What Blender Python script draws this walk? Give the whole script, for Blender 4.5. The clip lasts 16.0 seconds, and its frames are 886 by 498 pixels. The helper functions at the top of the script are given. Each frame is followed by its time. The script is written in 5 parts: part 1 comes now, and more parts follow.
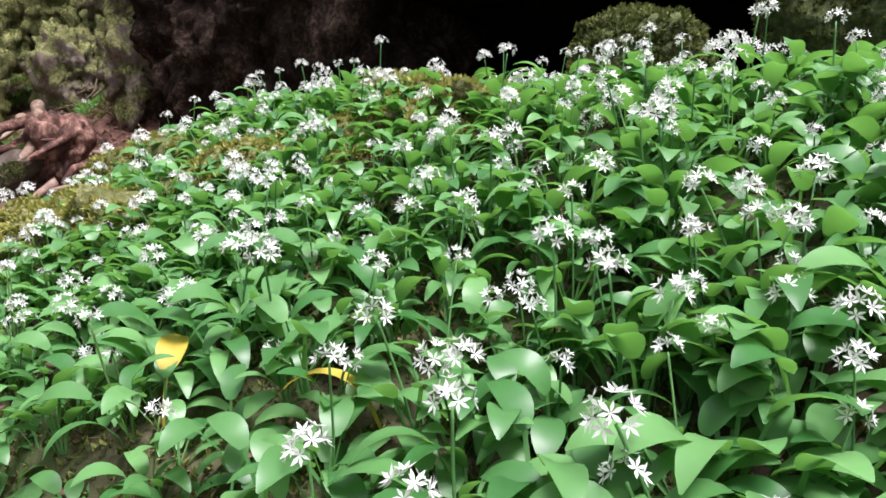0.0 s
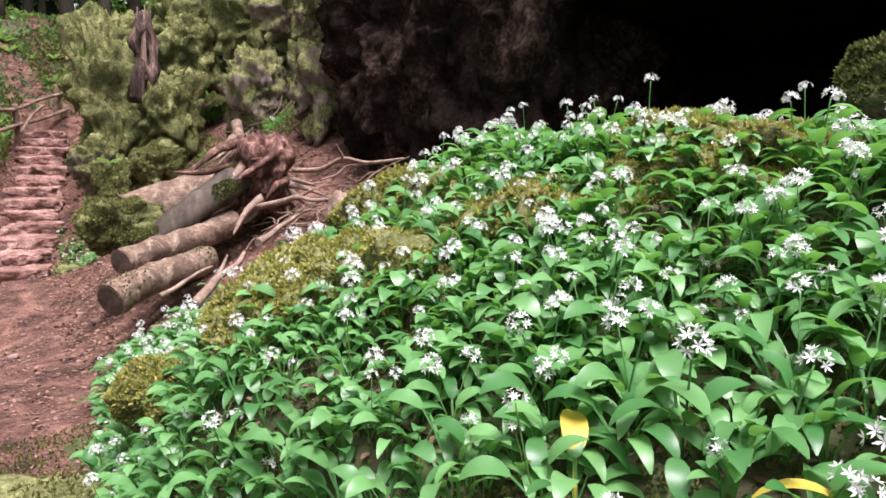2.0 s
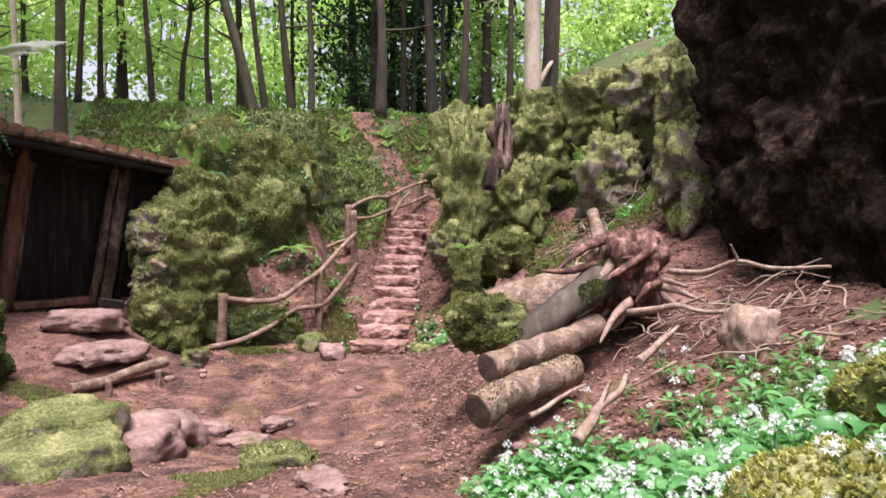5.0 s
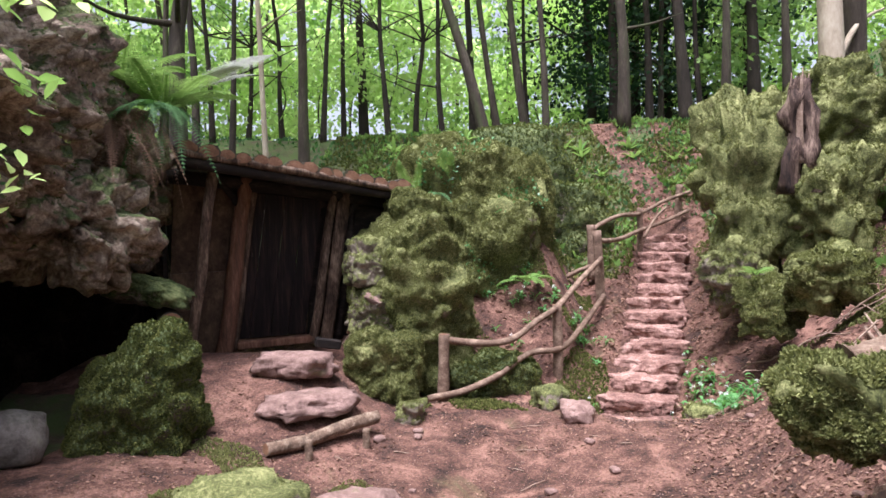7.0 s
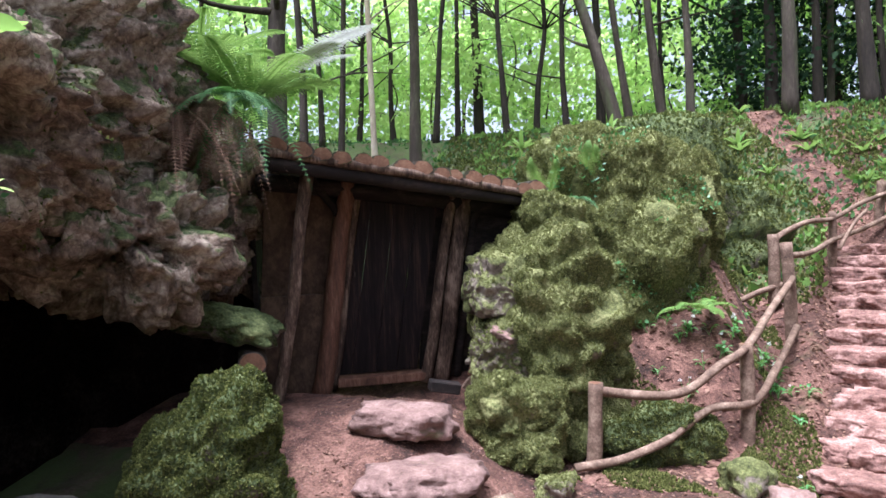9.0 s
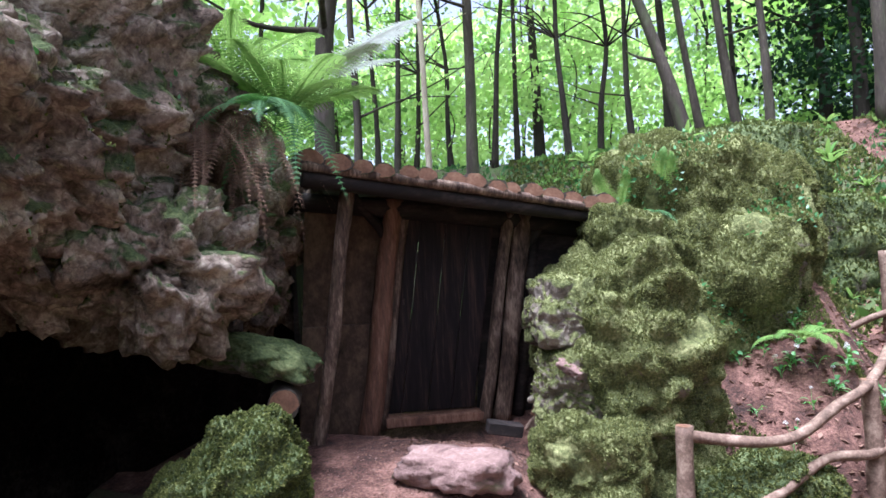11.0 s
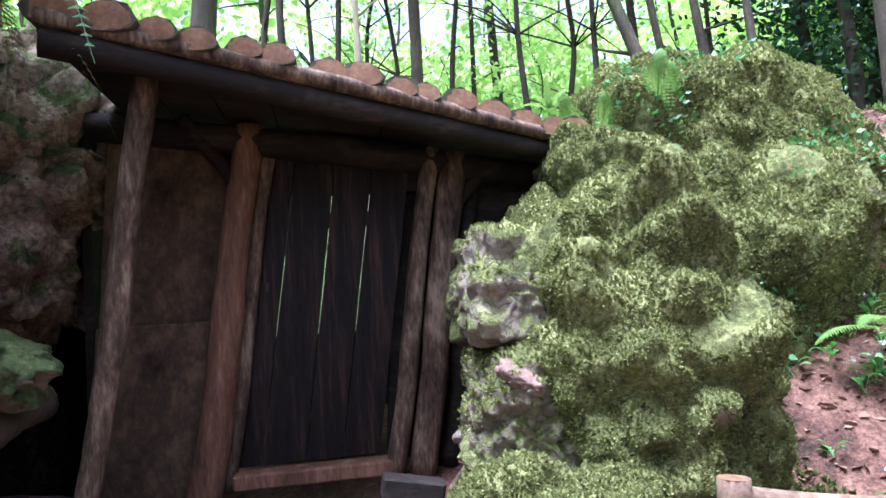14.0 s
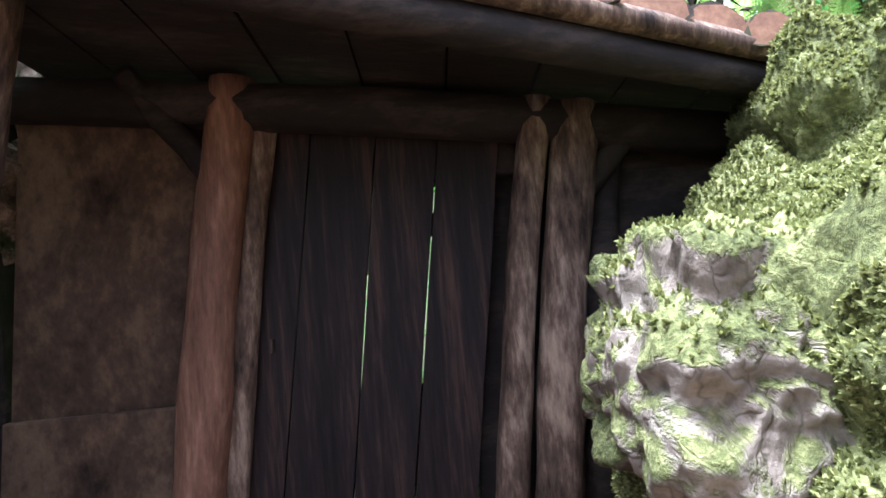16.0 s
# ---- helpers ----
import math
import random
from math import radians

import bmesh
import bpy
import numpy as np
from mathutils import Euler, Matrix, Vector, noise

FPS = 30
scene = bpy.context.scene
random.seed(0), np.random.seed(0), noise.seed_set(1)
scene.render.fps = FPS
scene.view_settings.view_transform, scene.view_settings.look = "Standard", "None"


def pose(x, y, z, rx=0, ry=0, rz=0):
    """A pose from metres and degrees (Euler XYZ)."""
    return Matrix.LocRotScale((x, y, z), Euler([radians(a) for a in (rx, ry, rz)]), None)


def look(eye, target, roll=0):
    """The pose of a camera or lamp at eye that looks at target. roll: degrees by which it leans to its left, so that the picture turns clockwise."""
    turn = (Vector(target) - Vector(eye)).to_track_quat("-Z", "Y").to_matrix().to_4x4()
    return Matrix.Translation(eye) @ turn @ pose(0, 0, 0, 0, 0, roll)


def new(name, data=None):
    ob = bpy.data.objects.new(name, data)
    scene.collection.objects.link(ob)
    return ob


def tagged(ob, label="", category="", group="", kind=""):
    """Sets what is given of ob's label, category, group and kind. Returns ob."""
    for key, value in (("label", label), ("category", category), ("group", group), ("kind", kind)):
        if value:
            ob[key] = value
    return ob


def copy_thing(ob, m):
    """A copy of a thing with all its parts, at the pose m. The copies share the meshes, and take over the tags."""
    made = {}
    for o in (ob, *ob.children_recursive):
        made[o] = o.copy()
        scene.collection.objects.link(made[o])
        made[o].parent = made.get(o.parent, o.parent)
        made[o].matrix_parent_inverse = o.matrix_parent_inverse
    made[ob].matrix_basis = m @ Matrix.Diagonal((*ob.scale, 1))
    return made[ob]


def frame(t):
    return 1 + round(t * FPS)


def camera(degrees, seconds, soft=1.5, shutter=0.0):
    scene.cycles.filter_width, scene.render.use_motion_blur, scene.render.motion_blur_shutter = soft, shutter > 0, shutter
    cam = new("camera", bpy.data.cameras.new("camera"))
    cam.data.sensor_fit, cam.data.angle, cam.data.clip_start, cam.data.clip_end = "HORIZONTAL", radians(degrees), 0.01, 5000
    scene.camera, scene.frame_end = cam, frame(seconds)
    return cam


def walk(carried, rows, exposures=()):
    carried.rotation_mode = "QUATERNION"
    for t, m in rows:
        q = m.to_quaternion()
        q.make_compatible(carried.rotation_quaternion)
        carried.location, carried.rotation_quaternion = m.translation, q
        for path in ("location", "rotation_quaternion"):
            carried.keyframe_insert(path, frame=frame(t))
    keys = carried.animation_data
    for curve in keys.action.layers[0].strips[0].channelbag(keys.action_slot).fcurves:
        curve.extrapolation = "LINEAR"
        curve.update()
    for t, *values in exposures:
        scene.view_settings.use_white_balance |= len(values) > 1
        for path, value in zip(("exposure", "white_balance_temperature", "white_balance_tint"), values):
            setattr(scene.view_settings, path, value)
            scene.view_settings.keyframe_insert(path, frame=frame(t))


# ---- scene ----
cam = camera(69.0, 16.0, soft=1.6)
PATH = [
    (0, 0.378, -2.112, 1.198, -53.61, -7.74, -0.31),
    (0.5, 0.352, -2.094, 1.263, -49.60, -8.43, 0.15),
    (1, 0.203, -2.058, 1.325, -46.63, -9.14, 1.20),
    (1.5, 0.145, -1.917, 1.335, -44.39, -8.45, 0.39),
    (2, 0.113, -1.786, 1.319, -42.07, -7.65, 0.04),
    (2.5, 0.090, -1.661, 1.321, -39.15, -6.88, -0.52),
    (3, 0.015, -1.476, 1.340, -35.43, -5.50, -1.65),
    (3.5, -0.058, -1.302, 1.363, -30.65, -3.97, -2.20),
    (4, -0.114, -1.157, 1.379, -25.17, -2.44, -2.35),
    (4.2, -0.118, -1.163, 1.420, -22.87, -2.23, -2.03),
    (6.3, 0.431, 0.055, 1.526, -0.57, 0.11, -0.15),
    (6.5, 0.364, 0.266, 1.500, 2.00, 0.48, -0.01),
    (7, 0.218, 0.848, 1.452, 6.48, 1.31, 0.69),
    (7.5, 0.099, 1.307, 1.411, 9.73, 1.61, 0.82),
    (8, -0.006, 1.713, 1.594, 13.44, 1.87, 0.11),
    (8.5, -0.199, 2.044, 1.601, 14.96, 1.91, -0.19),
    (9, -0.280, 2.352, 1.651, 16.27, 1.65, 0.46),
    (9.5, -0.295, 2.552, 1.705, 17.68, 1.41, 1.23),
    (10, -0.315, 2.671, 1.666, 19.42, 2.79, 0.86),
    (10.2, -0.324, 2.748, 1.648, 20.31, 3.23, 0.68),
    (12.3, -0.655, 3.516, 1.395, 22.69, 6.53, 1.25),
    (12.5, -0.693, 3.655, 1.336, 22.57, 6.88, 1.35),
    (13, -0.766, 4.096, 1.116, 20.46, 7.75, 2.65),
    (13.5, -0.733, 4.618, 1.070, 20.20, 8.80, 2.01),
    (14, -0.736, 5.194, 1.177, 19.75, 9.08, 1.91),
    (14.5, -0.702, 5.679, 1.191, 20.70, 9.53, 1.52),
    (15, -0.857, 6.050, 1.161, 23.83, 10.27, 0.91),
    (15.5, -1.176, 6.440, 1.216, 26.80, 11.55, 1.87),
    (16, -1.332, 6.684, 1.496, 28.93, 10.10, 2.94),]
walk(cam, [(r[0], pose(r[1], r[2], r[3], 90 + r[5], r[6], r[4])) for r in PATH],
     exposures=[(0, 0.74, 6200, 24), (2.5, 0.92, 6250, 27), (4.2, 0.98, 6250, 26), (6.3, 1.0, 6000, 22), (10, 1.42, 5350, 20), (14, 1.92, 5100, 18), (16, 2.5, 5200, 17)])

# ---- sky and sun: a bright overcast day over a wood ----
world = bpy.data.worlds.new("sky")
scene.world = world
world.use_nodes = True
wn = world.node_tree.nodes
wl = world.node_tree.links
sky = wn.new("ShaderNodeTexSky")
sky.sky_type, sky.sun_disc = "NISHITA", False
sky.sun_elevation, sky.sun_rotation = radians(71), radians(196)
sky.air_density, sky.dust_density = 1.2, 4.0
grey = wn.new("ShaderNodeHueSaturation")
grey.inputs["Saturation"].default_value = 0.35
wl.new(sky.outputs[0], grey.inputs["Color"])
wl.new(grey.outputs[0], wn["Background"].inputs["Color"])
wn["Background"].inputs["Strength"].default_value = 0.12
sun = bpy.data.lights.new("sun", "SUN")
sun.energy, sun.angle, sun.color = 4.8, radians(26), (1.0, 0.98, 0.94)
new("sun", sun).matrix_world = look((-2.5, -5.5, 25.5), (0, 3, 0))


# ---- materials ----
def ramp_of(nt, stops):
    r = nt.nodes.new("ShaderNodeValToRGB")
    while len(r.color_ramp.elements) < len(stops):
        r.color_ramp.elements.new(0.5)
    for e, (p, c) in zip(r.color_ramp.elements, stops):
        e.position, e.color = p, (*c, 1)
    return r


def noise_of(nt, vec, scale, detail=6, rough=0.6, distort=0.0):
    n = nt.nodes.new("ShaderNodeTexNoise")
    n.inputs["Scale"].default_value = scale
    n.inputs["Detail"].default_value = detail
    n.inputs["Roughness"].default_value = rough
    n.inputs["Distortion"].default_value = distort
    nt.links.new(vec, n.inputs["Vector"])
    return n.outputs["Fac"]


def mixed(nt, fac, a, b):
    m = nt.nodes.new("ShaderNodeMix")
    m.data_type = "RGBA"
    for sock, v in ((m.inputs[0], fac), (m.inputs[6], a), (m.inputs[7], b)):
        if isinstance(v, (int, float)):
            sock.default_value = v
        elif isinstance(v, tuple):
            sock.default_value = (*v, 1)
        else:
            nt.links.new(v, sock)
    return m.outputs[2]


def calc(nt, op, a, b=0.0, clamp=False):
    m = nt.nodes.new("ShaderNodeMath")
    m.operation, m.use_clamp = op, clamp
    for sock, v in ((m.inputs[0], a), (m.inputs[1], b)):
        if isinstance(v, (int, float)):
            sock.default_value = v
        else:
            nt.links.new(v, sock)
    return m.outputs[0]


def start_mat(name, rough=0.85):
    m = bpy.data.materials.new(name)
    m.use_nodes = True
    nt = m.node_tree
    b = nt.nodes["Principled BSDF"]
    b.inputs["Roughness"].default_value = rough
    b.inputs["Specular IOR Level"].default_value = 0.3
    return m, nt, b


def place(nt, world_space=False, stretch=(1, 1, 1)):
    if world_space:
        out = nt.nodes.new("ShaderNodeNewGeometry").outputs["Position"]
    else:
        out = nt.nodes.new("ShaderNodeTexCoord").outputs["Object"]
    if stretch == (1, 1, 1):
        return out
    mp = nt.nodes.new("ShaderNodeMapping")
    mp.inputs["Scale"].default_value = stretch
    nt.links.new(out, mp.inputs["Vector"])
    return mp.outputs[0]


def bumped(nt, b, height, strength, dist):
    n = nt.nodes.new("ShaderNodeBump")
    n.inputs["Strength"].default_value = strength
    n.inputs["Distance"].default_value = dist
    nt.links.new(height, n.inputs["Height"])
    nt.links.new(n.outputs[0], b.inputs["Normal"])


def varied(name, stops, scale, rough=0.85, bump=0.5, dist=0.02, fine=8.0, stretch=(1, 1, 1), blotch=None, world_space=False, spec=0.3):
    """A surface of two noises: the broad one picks the colour, the fine one gives the relief."""
    m, nt, b = start_mat(name, rough)
    v = place(nt, world_space, stretch)
    broad = noise_of(nt, v, scale, 8, 0.65, 0.4)
    small = noise_of(nt, v, scale * fine, 6, 0.65)
    f = calc(nt, "ADD", calc(nt, "MULTIPLY", broad, 0.65), calc(nt, "MULTIPLY", small, 0.35))
    r = ramp_of(nt, stops)
    nt.links.new(f, r.inputs[0])
    c = r.outputs[0]
    if blotch:
        colour, bscale, lo, hi = blotch
        k = nt.nodes.new("ShaderNodeMapRange")
        k.inputs[1].default_value, k.inputs[2].default_value = lo, hi
        nt.links.new(noise_of(nt, v, bscale, 5, 0.7, 0.6), k.inputs[0])
        c = mixed(nt, k.outputs[0], c, colour)
    nt.links.new(c, b.inputs["Base Color"])
    b.inputs["Specular IOR Level"].default_value = spec
    bumped(nt, b, f, bump, dist)
    return m


def rock_mat(name, rock, moss, cover, green=1.0):
    """Stone with moss on what faces up; cover moves the edge of the moss from none (-1) to all over (1)."""
    m, nt, b = start_mat(name, 0.9)
    v = place(nt, True)
    broad = noise_of(nt, v, 2.2, 8, 0.68, 0.5)
    grain = noise_of(nt, v, 26, 6, 0.7)
    crack = nt.nodes.new("ShaderNodeTexVoronoi")
    crack.feature = "DISTANCE_TO_EDGE"
    crack.inputs["Scale"].default_value = 2.6
    warp = nt.nodes.new("ShaderNodeVectorMath")
    warp.operation = "ADD"
    wob = nt.nodes.new("ShaderNodeTexNoise")
    wob.inputs["Scale"].default_value = 6
    nt.links.new(v, wob.inputs["Vector"])
    nt.links.new(v, warp.inputs[0])
    nt.links.new(wob.outputs["Color"], warp.inputs[1])
    nt.links.new(warp.outputs[0], crack.inputs["Vector"])
    seam = nt.nodes.new("ShaderNodeMapRange")
    seam.inputs[2].default_value = 0.05
    nt.links.new(crack.outputs["Distance"], seam.inputs[0])
    f = calc(nt, "ADD", calc(nt, "MULTIPLY", broad, 0.6), calc(nt, "MULTIPLY", grain, 0.4))
    r = ramp_of(nt, rock)
    nt.links.new(f, r.inputs[0])
    stone = mixed(nt, calc(nt, "ADD", calc(nt, "MULTIPLY", seam.outputs[0], 0.35), 0.65), (0.02, 0.017, 0.013), r.outputs[0])
    tuft = noise_of(nt, v, 42, 5, 0.75)
    patch = noise_of(nt, v, 3.2, 6, 0.7, 0.5)
    g = calc(nt, "ADD", calc(nt, "MULTIPLY", tuft, 0.5), calc(nt, "MULTIPLY", patch, 0.5))
    mr = ramp_of(nt, moss)
    nt.links.new(g, mr.inputs[0])
    geo = nt.nodes.new("ShaderNodeNewGeometry")
    sep = nt.nodes.new("ShaderNodeSeparateXYZ")
    nt.links.new(geo.outputs["Normal"], sep.inputs[0])
    mask = calc(nt, "ADD", calc(nt, "MULTIPLY", sep.outputs[2], 0.55), calc(nt, "MULTIPLY", calc(nt, "SUBTRACT", noise_of(nt, v, 2.8, 7, 0.7, 0.8), 0.5), 3.2))
    mk = nt.nodes.new("ShaderNodeMapRange")
    mk.inputs[1].default_value, mk.inputs[2].default_value = -cover, 0.22 - cover
    nt.links.new(mask, mk.inputs[0])
    nt.links.new(mixed(nt, mk.outputs[0], stone, mr.outputs[0]), b.inputs["Base Color"])
    h = calc(nt, "ADD", calc(nt, "MULTIPLY", f, 1.0), calc(nt, "MULTIPLY", mk.outputs[0], calc(nt, "MULTIPLY", tuft, 0.8)))
    h = calc(nt, "ADD", h, calc(nt, "MULTIPLY", seam.outputs[0], 0.12))
    bumped(nt, b, h, 0.8, 0.03)
    b.inputs["Specular IOR Level"].default_value = 0.15
    return m


def leaf_mat(name, dark, light, through_colour, rough=0.45, amount=0.4, spec=0.4):
    m, nt, b = start_mat(name, rough)
    geo = nt.nodes.new("ShaderNodeNewGeometry")
    info = nt.nodes.new("ShaderNodeObjectInfo")
    f = calc(nt, "FRACT", calc(nt, "ADD", geo.outputs["Random Per Island"], info.outputs["Random"]))
    r = ramp_of(nt, [(0.0, dark), (1.0, light)])
    nt.links.new(f, r.inputs[0])
    v = place(nt)
    nt.links.new(mixed(nt, calc(nt, "MULTIPLY", noise_of(nt, v, 30, 3), 0.3), r.outputs[0], tuple(c * 0.6 for c in dark)), b.inputs["Base Color"])
    b.inputs["Specular IOR Level"].default_value = spec
    t = nt.nodes.new("ShaderNodeBsdfTranslucent")
    t.inputs["Color"].default_value = (*through_colour, 1)
    mx = nt.nodes.new("ShaderNodeMixShader")
    mx.inputs[0].default_value = amount
    nt.links.new(b.outputs[0], mx.inputs[1])
    nt.links.new(t.outputs[0], mx.inputs[2])
    nt.links.new(mx.outputs[0], nt.nodes["Material Output"].inputs["Surface"])
    return m


MOSS = [(0.36, (0.025, 0.03, 0.011)), (0.5, (0.13, 0.14, 0.05)), (0.64, (0.36, 0.36, 0.155))]
MOSS_DEEP = [(0.36, (0.016, 0.024, 0.01)), (0.5, (0.07, 0.09, 0.034)), (0.66, (0.21, 0.23, 0.095))]
M_EARTH = varied("red_earth", [(0.38, (0.02, 0.011, 0.008)), (0.5, (0.1, 0.048, 0.034)), (0.62, (0.25, 0.135, 0.098))], 3.4, 0.9, 1.0, 0.05, 14, world_space=True, blotch=((0.10, 0.085, 0.04), 1.1, 0.6, 0.78))
M_FLOOR = varied("dark_woodland_floor", [(0.3, (0.022, 0.016, 0.012)), (0.5, (0.07, 0.05, 0.034)), (0.7, (0.15, 0.11, 0.075))], 3.0, 0.95, 0.9, 0.04, 10, world_space=True, blotch=((0.06, 0.085, 0.026), 1.3, 0.38, 0.56))
M_STEP = varied("worn_red_stone", [(0.36, (0.05, 0.025, 0.02)), (0.5, (0.22, 0.118, 0.093)), (0.64, (0.46, 0.3, 0.25))], 4.0, 0.88, 0.9, 0.04, 9, world_space=True)
M_RED_ROCK = varied("reddish_rock", [(0.3, (0.075, 0.045, 0.036)), (0.5, (0.21, 0.13, 0.108)), (0.7, (0.38, 0.26, 0.22))], 5.0, 0.88, 1.0, 0.04, 7, world_space=True, blotch=((0.09, 0.1, 0.035), 3.5, 0.6, 0.72))
M_GREYSTONE = varied("bare_grey_stone", [(0.34, (0.06, 0.052, 0.044)), (0.5, (0.15, 0.132, 0.115)), (0.66, (0.26, 0.235, 0.21))], 6.0, 0.85, 0.6, 0.02, 6)
M_ROCK = rock_mat("mossy_grey_rock", [(0.3, (0.06, 0.045, 0.035)), (0.5, (0.19, 0.155, 0.12)), (0.7, (0.36, 0.31, 0.25))], MOSS, 0.15)
M_CLIFF = rock_mat("weathered_cliff", [(0.37, (0.035, 0.024, 0.018)), (0.5, (0.21, 0.155, 0.115)), (0.64, (0.54, 0.45, 0.35))], MOSS_DEEP, -0.16)
M_MOSSROCK = rock_mat("thick_moss_on_rock", [(0.3, (0.07, 0.055, 0.04)), (0.5, (0.2, 0.165, 0.12)), (0.7, (0.34, 0.3, 0.24))], MOSS, 0.75)
M_DEEPMOSS = rock_mat("deep_green_moss", [(0.3, (0.04, 0.032, 0.025)), (0.5, (0.12, 0.1, 0.075)), (0.7, (0.22, 0.19, 0.15))], MOSS_DEEP, 0.45)
M_DARKROCK = rock_mat("dark_rock_face", [(0.38, (0.004, 0.0026, 0.002)), (0.52, (0.02, 0.0135, 0.01)), (0.66, (0.11, 0.076, 0.057))], MOSS_DEEP, -0.7)
# Darker copy of M_DARKROCK: the shade inside the caves is put into its colour.
M_SHADEROCK = rock_mat("shade_darkened_rock", [(0.38, (0.0015, 0.001, 0.001)), (0.52, (0.006, 0.004, 0.003)), (0.66, (0.03, 0.022, 0.017))], MOSS_DEEP, -0.9)
for m in (M_SHADEROCK, M_DARKROCK):
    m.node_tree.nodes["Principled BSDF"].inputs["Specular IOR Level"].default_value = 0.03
M_MOSS = leaf_mat("moss_tufts", (0.018, 0.026, 0.007), (0.37, 0.385, 0.15), (0.3, 0.32, 0.1), 0.9, 0.25, 0.1)
M_MOSS2 = leaf_mat("green_moss_tufts", (0.018, 0.025, 0.006), (0.27, 0.275, 0.085), (0.12, 0.18, 0.05), 0.9, 0.25, 0.1)
M_BRIGHTMOSS = leaf_mat("bright_moss_tufts", (0.13, 0.14, 0.03), (0.5, 0.48, 0.15), (0.4, 0.42, 0.08), 0.9, 0.25, 0.1)
M_LEAF = leaf_mat("garlic_leaf", (0.04, 0.15, 0.04), (0.16, 0.36, 0.12), (0.18, 0.46, 0.07), 0.38, 0.3, 0.45)
M_YELLOW = leaf_mat("yellowed_leaf", (0.5, 0.38, 0.04), (0.65, 0.52, 0.10), (0.6, 0.45, 0.05), 0.5, 0.3)
M_STALK = leaf_mat("green_stalk", (0.08, 0.17, 0.04), (0.14, 0.25, 0.06), (0.15, 0.3, 0.05), 0.5, 0.2)
M_PETAL = leaf_mat("white_petal", (0.78, 0.8, 0.76), (0.86, 0.87, 0.84), (0.8, 0.82, 0.75), 0.6, 0.3, 0.2)
M_FERN = leaf_mat("fern_green", (0.07, 0.17, 0.03), (0.22, 0.34, 0.09), (0.27, 0.42, 0.1), 0.6, 0.35, 0.2)
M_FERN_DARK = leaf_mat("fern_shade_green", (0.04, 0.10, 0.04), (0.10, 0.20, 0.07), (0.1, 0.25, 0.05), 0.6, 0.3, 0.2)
M_FERN_DEAD = leaf_mat("dead_fern_brown", (0.10, 0.055, 0.04), (0.27, 0.17, 0.11), (0.2, 0.12, 0.07), 0.85, 0.2, 0.1)
M_BLEACHED = leaf_mat("bleached_fern", (0.45, 0.47, 0.42), (0.6, 0.62, 0.58), (0.5, 0.52, 0.46), 0.7, 0.35, 0.2)
M_IVY = leaf_mat("ivy_green", (0.04, 0.14, 0.05), (0.14, 0.32, 0.12), (0.12, 0.35, 0.06), 0.4, 0.25)
M_CANOPY = leaf_mat("spring_canopy", (0.3, 0.46, 0.1), (0.6, 0.74, 0.28), (0.68, 0.9, 0.32), 0.6, 0.6, 0.2)
M_CANOPY_B = leaf_mat("deeper_canopy", (0.1, 0.2, 0.06), (0.28, 0.42, 0.13), (0.34, 0.55, 0.13), 0.6, 0.45, 0.2)
M_YEW = leaf_mat("dark_yew", (0.012, 0.035, 0.015), (0.04, 0.085, 0.035), (0.03, 0.09, 0.02), 0.6, 0.25, 0.2)
M_BARK = varied("grey_brown_bark", [(0.3, (0.018, 0.013, 0.01)), (0.5, (0.05, 0.038, 0.028)), (0.7, (0.12, 0.098, 0.075))], 4.0, 0.9, 0.8, 0.02, 6, (1, 1, 0.25), blotch=((0.06, 0.08, 0.028), 1.4, 0.48, 0.7))
M_PALEBARK = varied("pale_beech_bark", [(0.3, (0.16, 0.12, 0.085)), (0.5, (0.33, 0.27, 0.2)), (0.7, (0.48, 0.42, 0.33))], 3.0, 0.85, 0.4, 0.01, 8, (1, 1, 0.4), blotch=((0.14, 0.17, 0.05), 1.6, 0.58, 0.8))
# Darker copy of M_BARK, with the shade put into its colour.
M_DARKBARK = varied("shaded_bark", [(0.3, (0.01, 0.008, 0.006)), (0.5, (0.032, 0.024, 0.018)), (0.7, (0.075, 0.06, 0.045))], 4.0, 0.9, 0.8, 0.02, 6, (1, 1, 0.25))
M_LOG = varied("peeled_log", [(0.32, (0.05, 0.03, 0.02)), (0.48, (0.16, 0.105, 0.072)), (0.66, (0.37, 0.285, 0.21))], 8.0, 0.88, 1.0, 0.03, 5, (1, 1, 1), blotch=((0.1, 0.068, 0.048), 7.0, 0.52, 0.6))
M_STICK = varied("dry_stick", [(0.3, (0.08, 0.05, 0.036)), (0.5, (0.22, 0.15, 0.11)), (0.7, (0.42, 0.32, 0.25))], 14.0, 0.85, 0.4, 0.005, 5)
M_RAIL = varied("weathered_rail_wood", [(0.34, (0.05, 0.03, 0.02)), (0.5, (0.15, 0.095, 0.065)), (0.66, (0.32, 0.23, 0.165))], 9.0, 0.8, 0.6, 0.008, 6)
M_POST = varied("reddish_post_wood", [(0.34, (0.05, 0.024, 0.015)), (0.5, (0.16, 0.075, 0.045)), (0.68, (0.33, 0.185, 0.12))], 9.0, 0.75, 0.6, 0.01, 6, (1, 1, 0.2))
M_GREYPOST = varied("grey_post_wood", [(0.38, (0.02, 0.012, 0.008)), (0.5, (0.1, 0.062, 0.042)), (0.64, (0.31, 0.22, 0.155))], 9.0, 0.85, 0.7, 0.012, 6, (1, 1, 0.25))
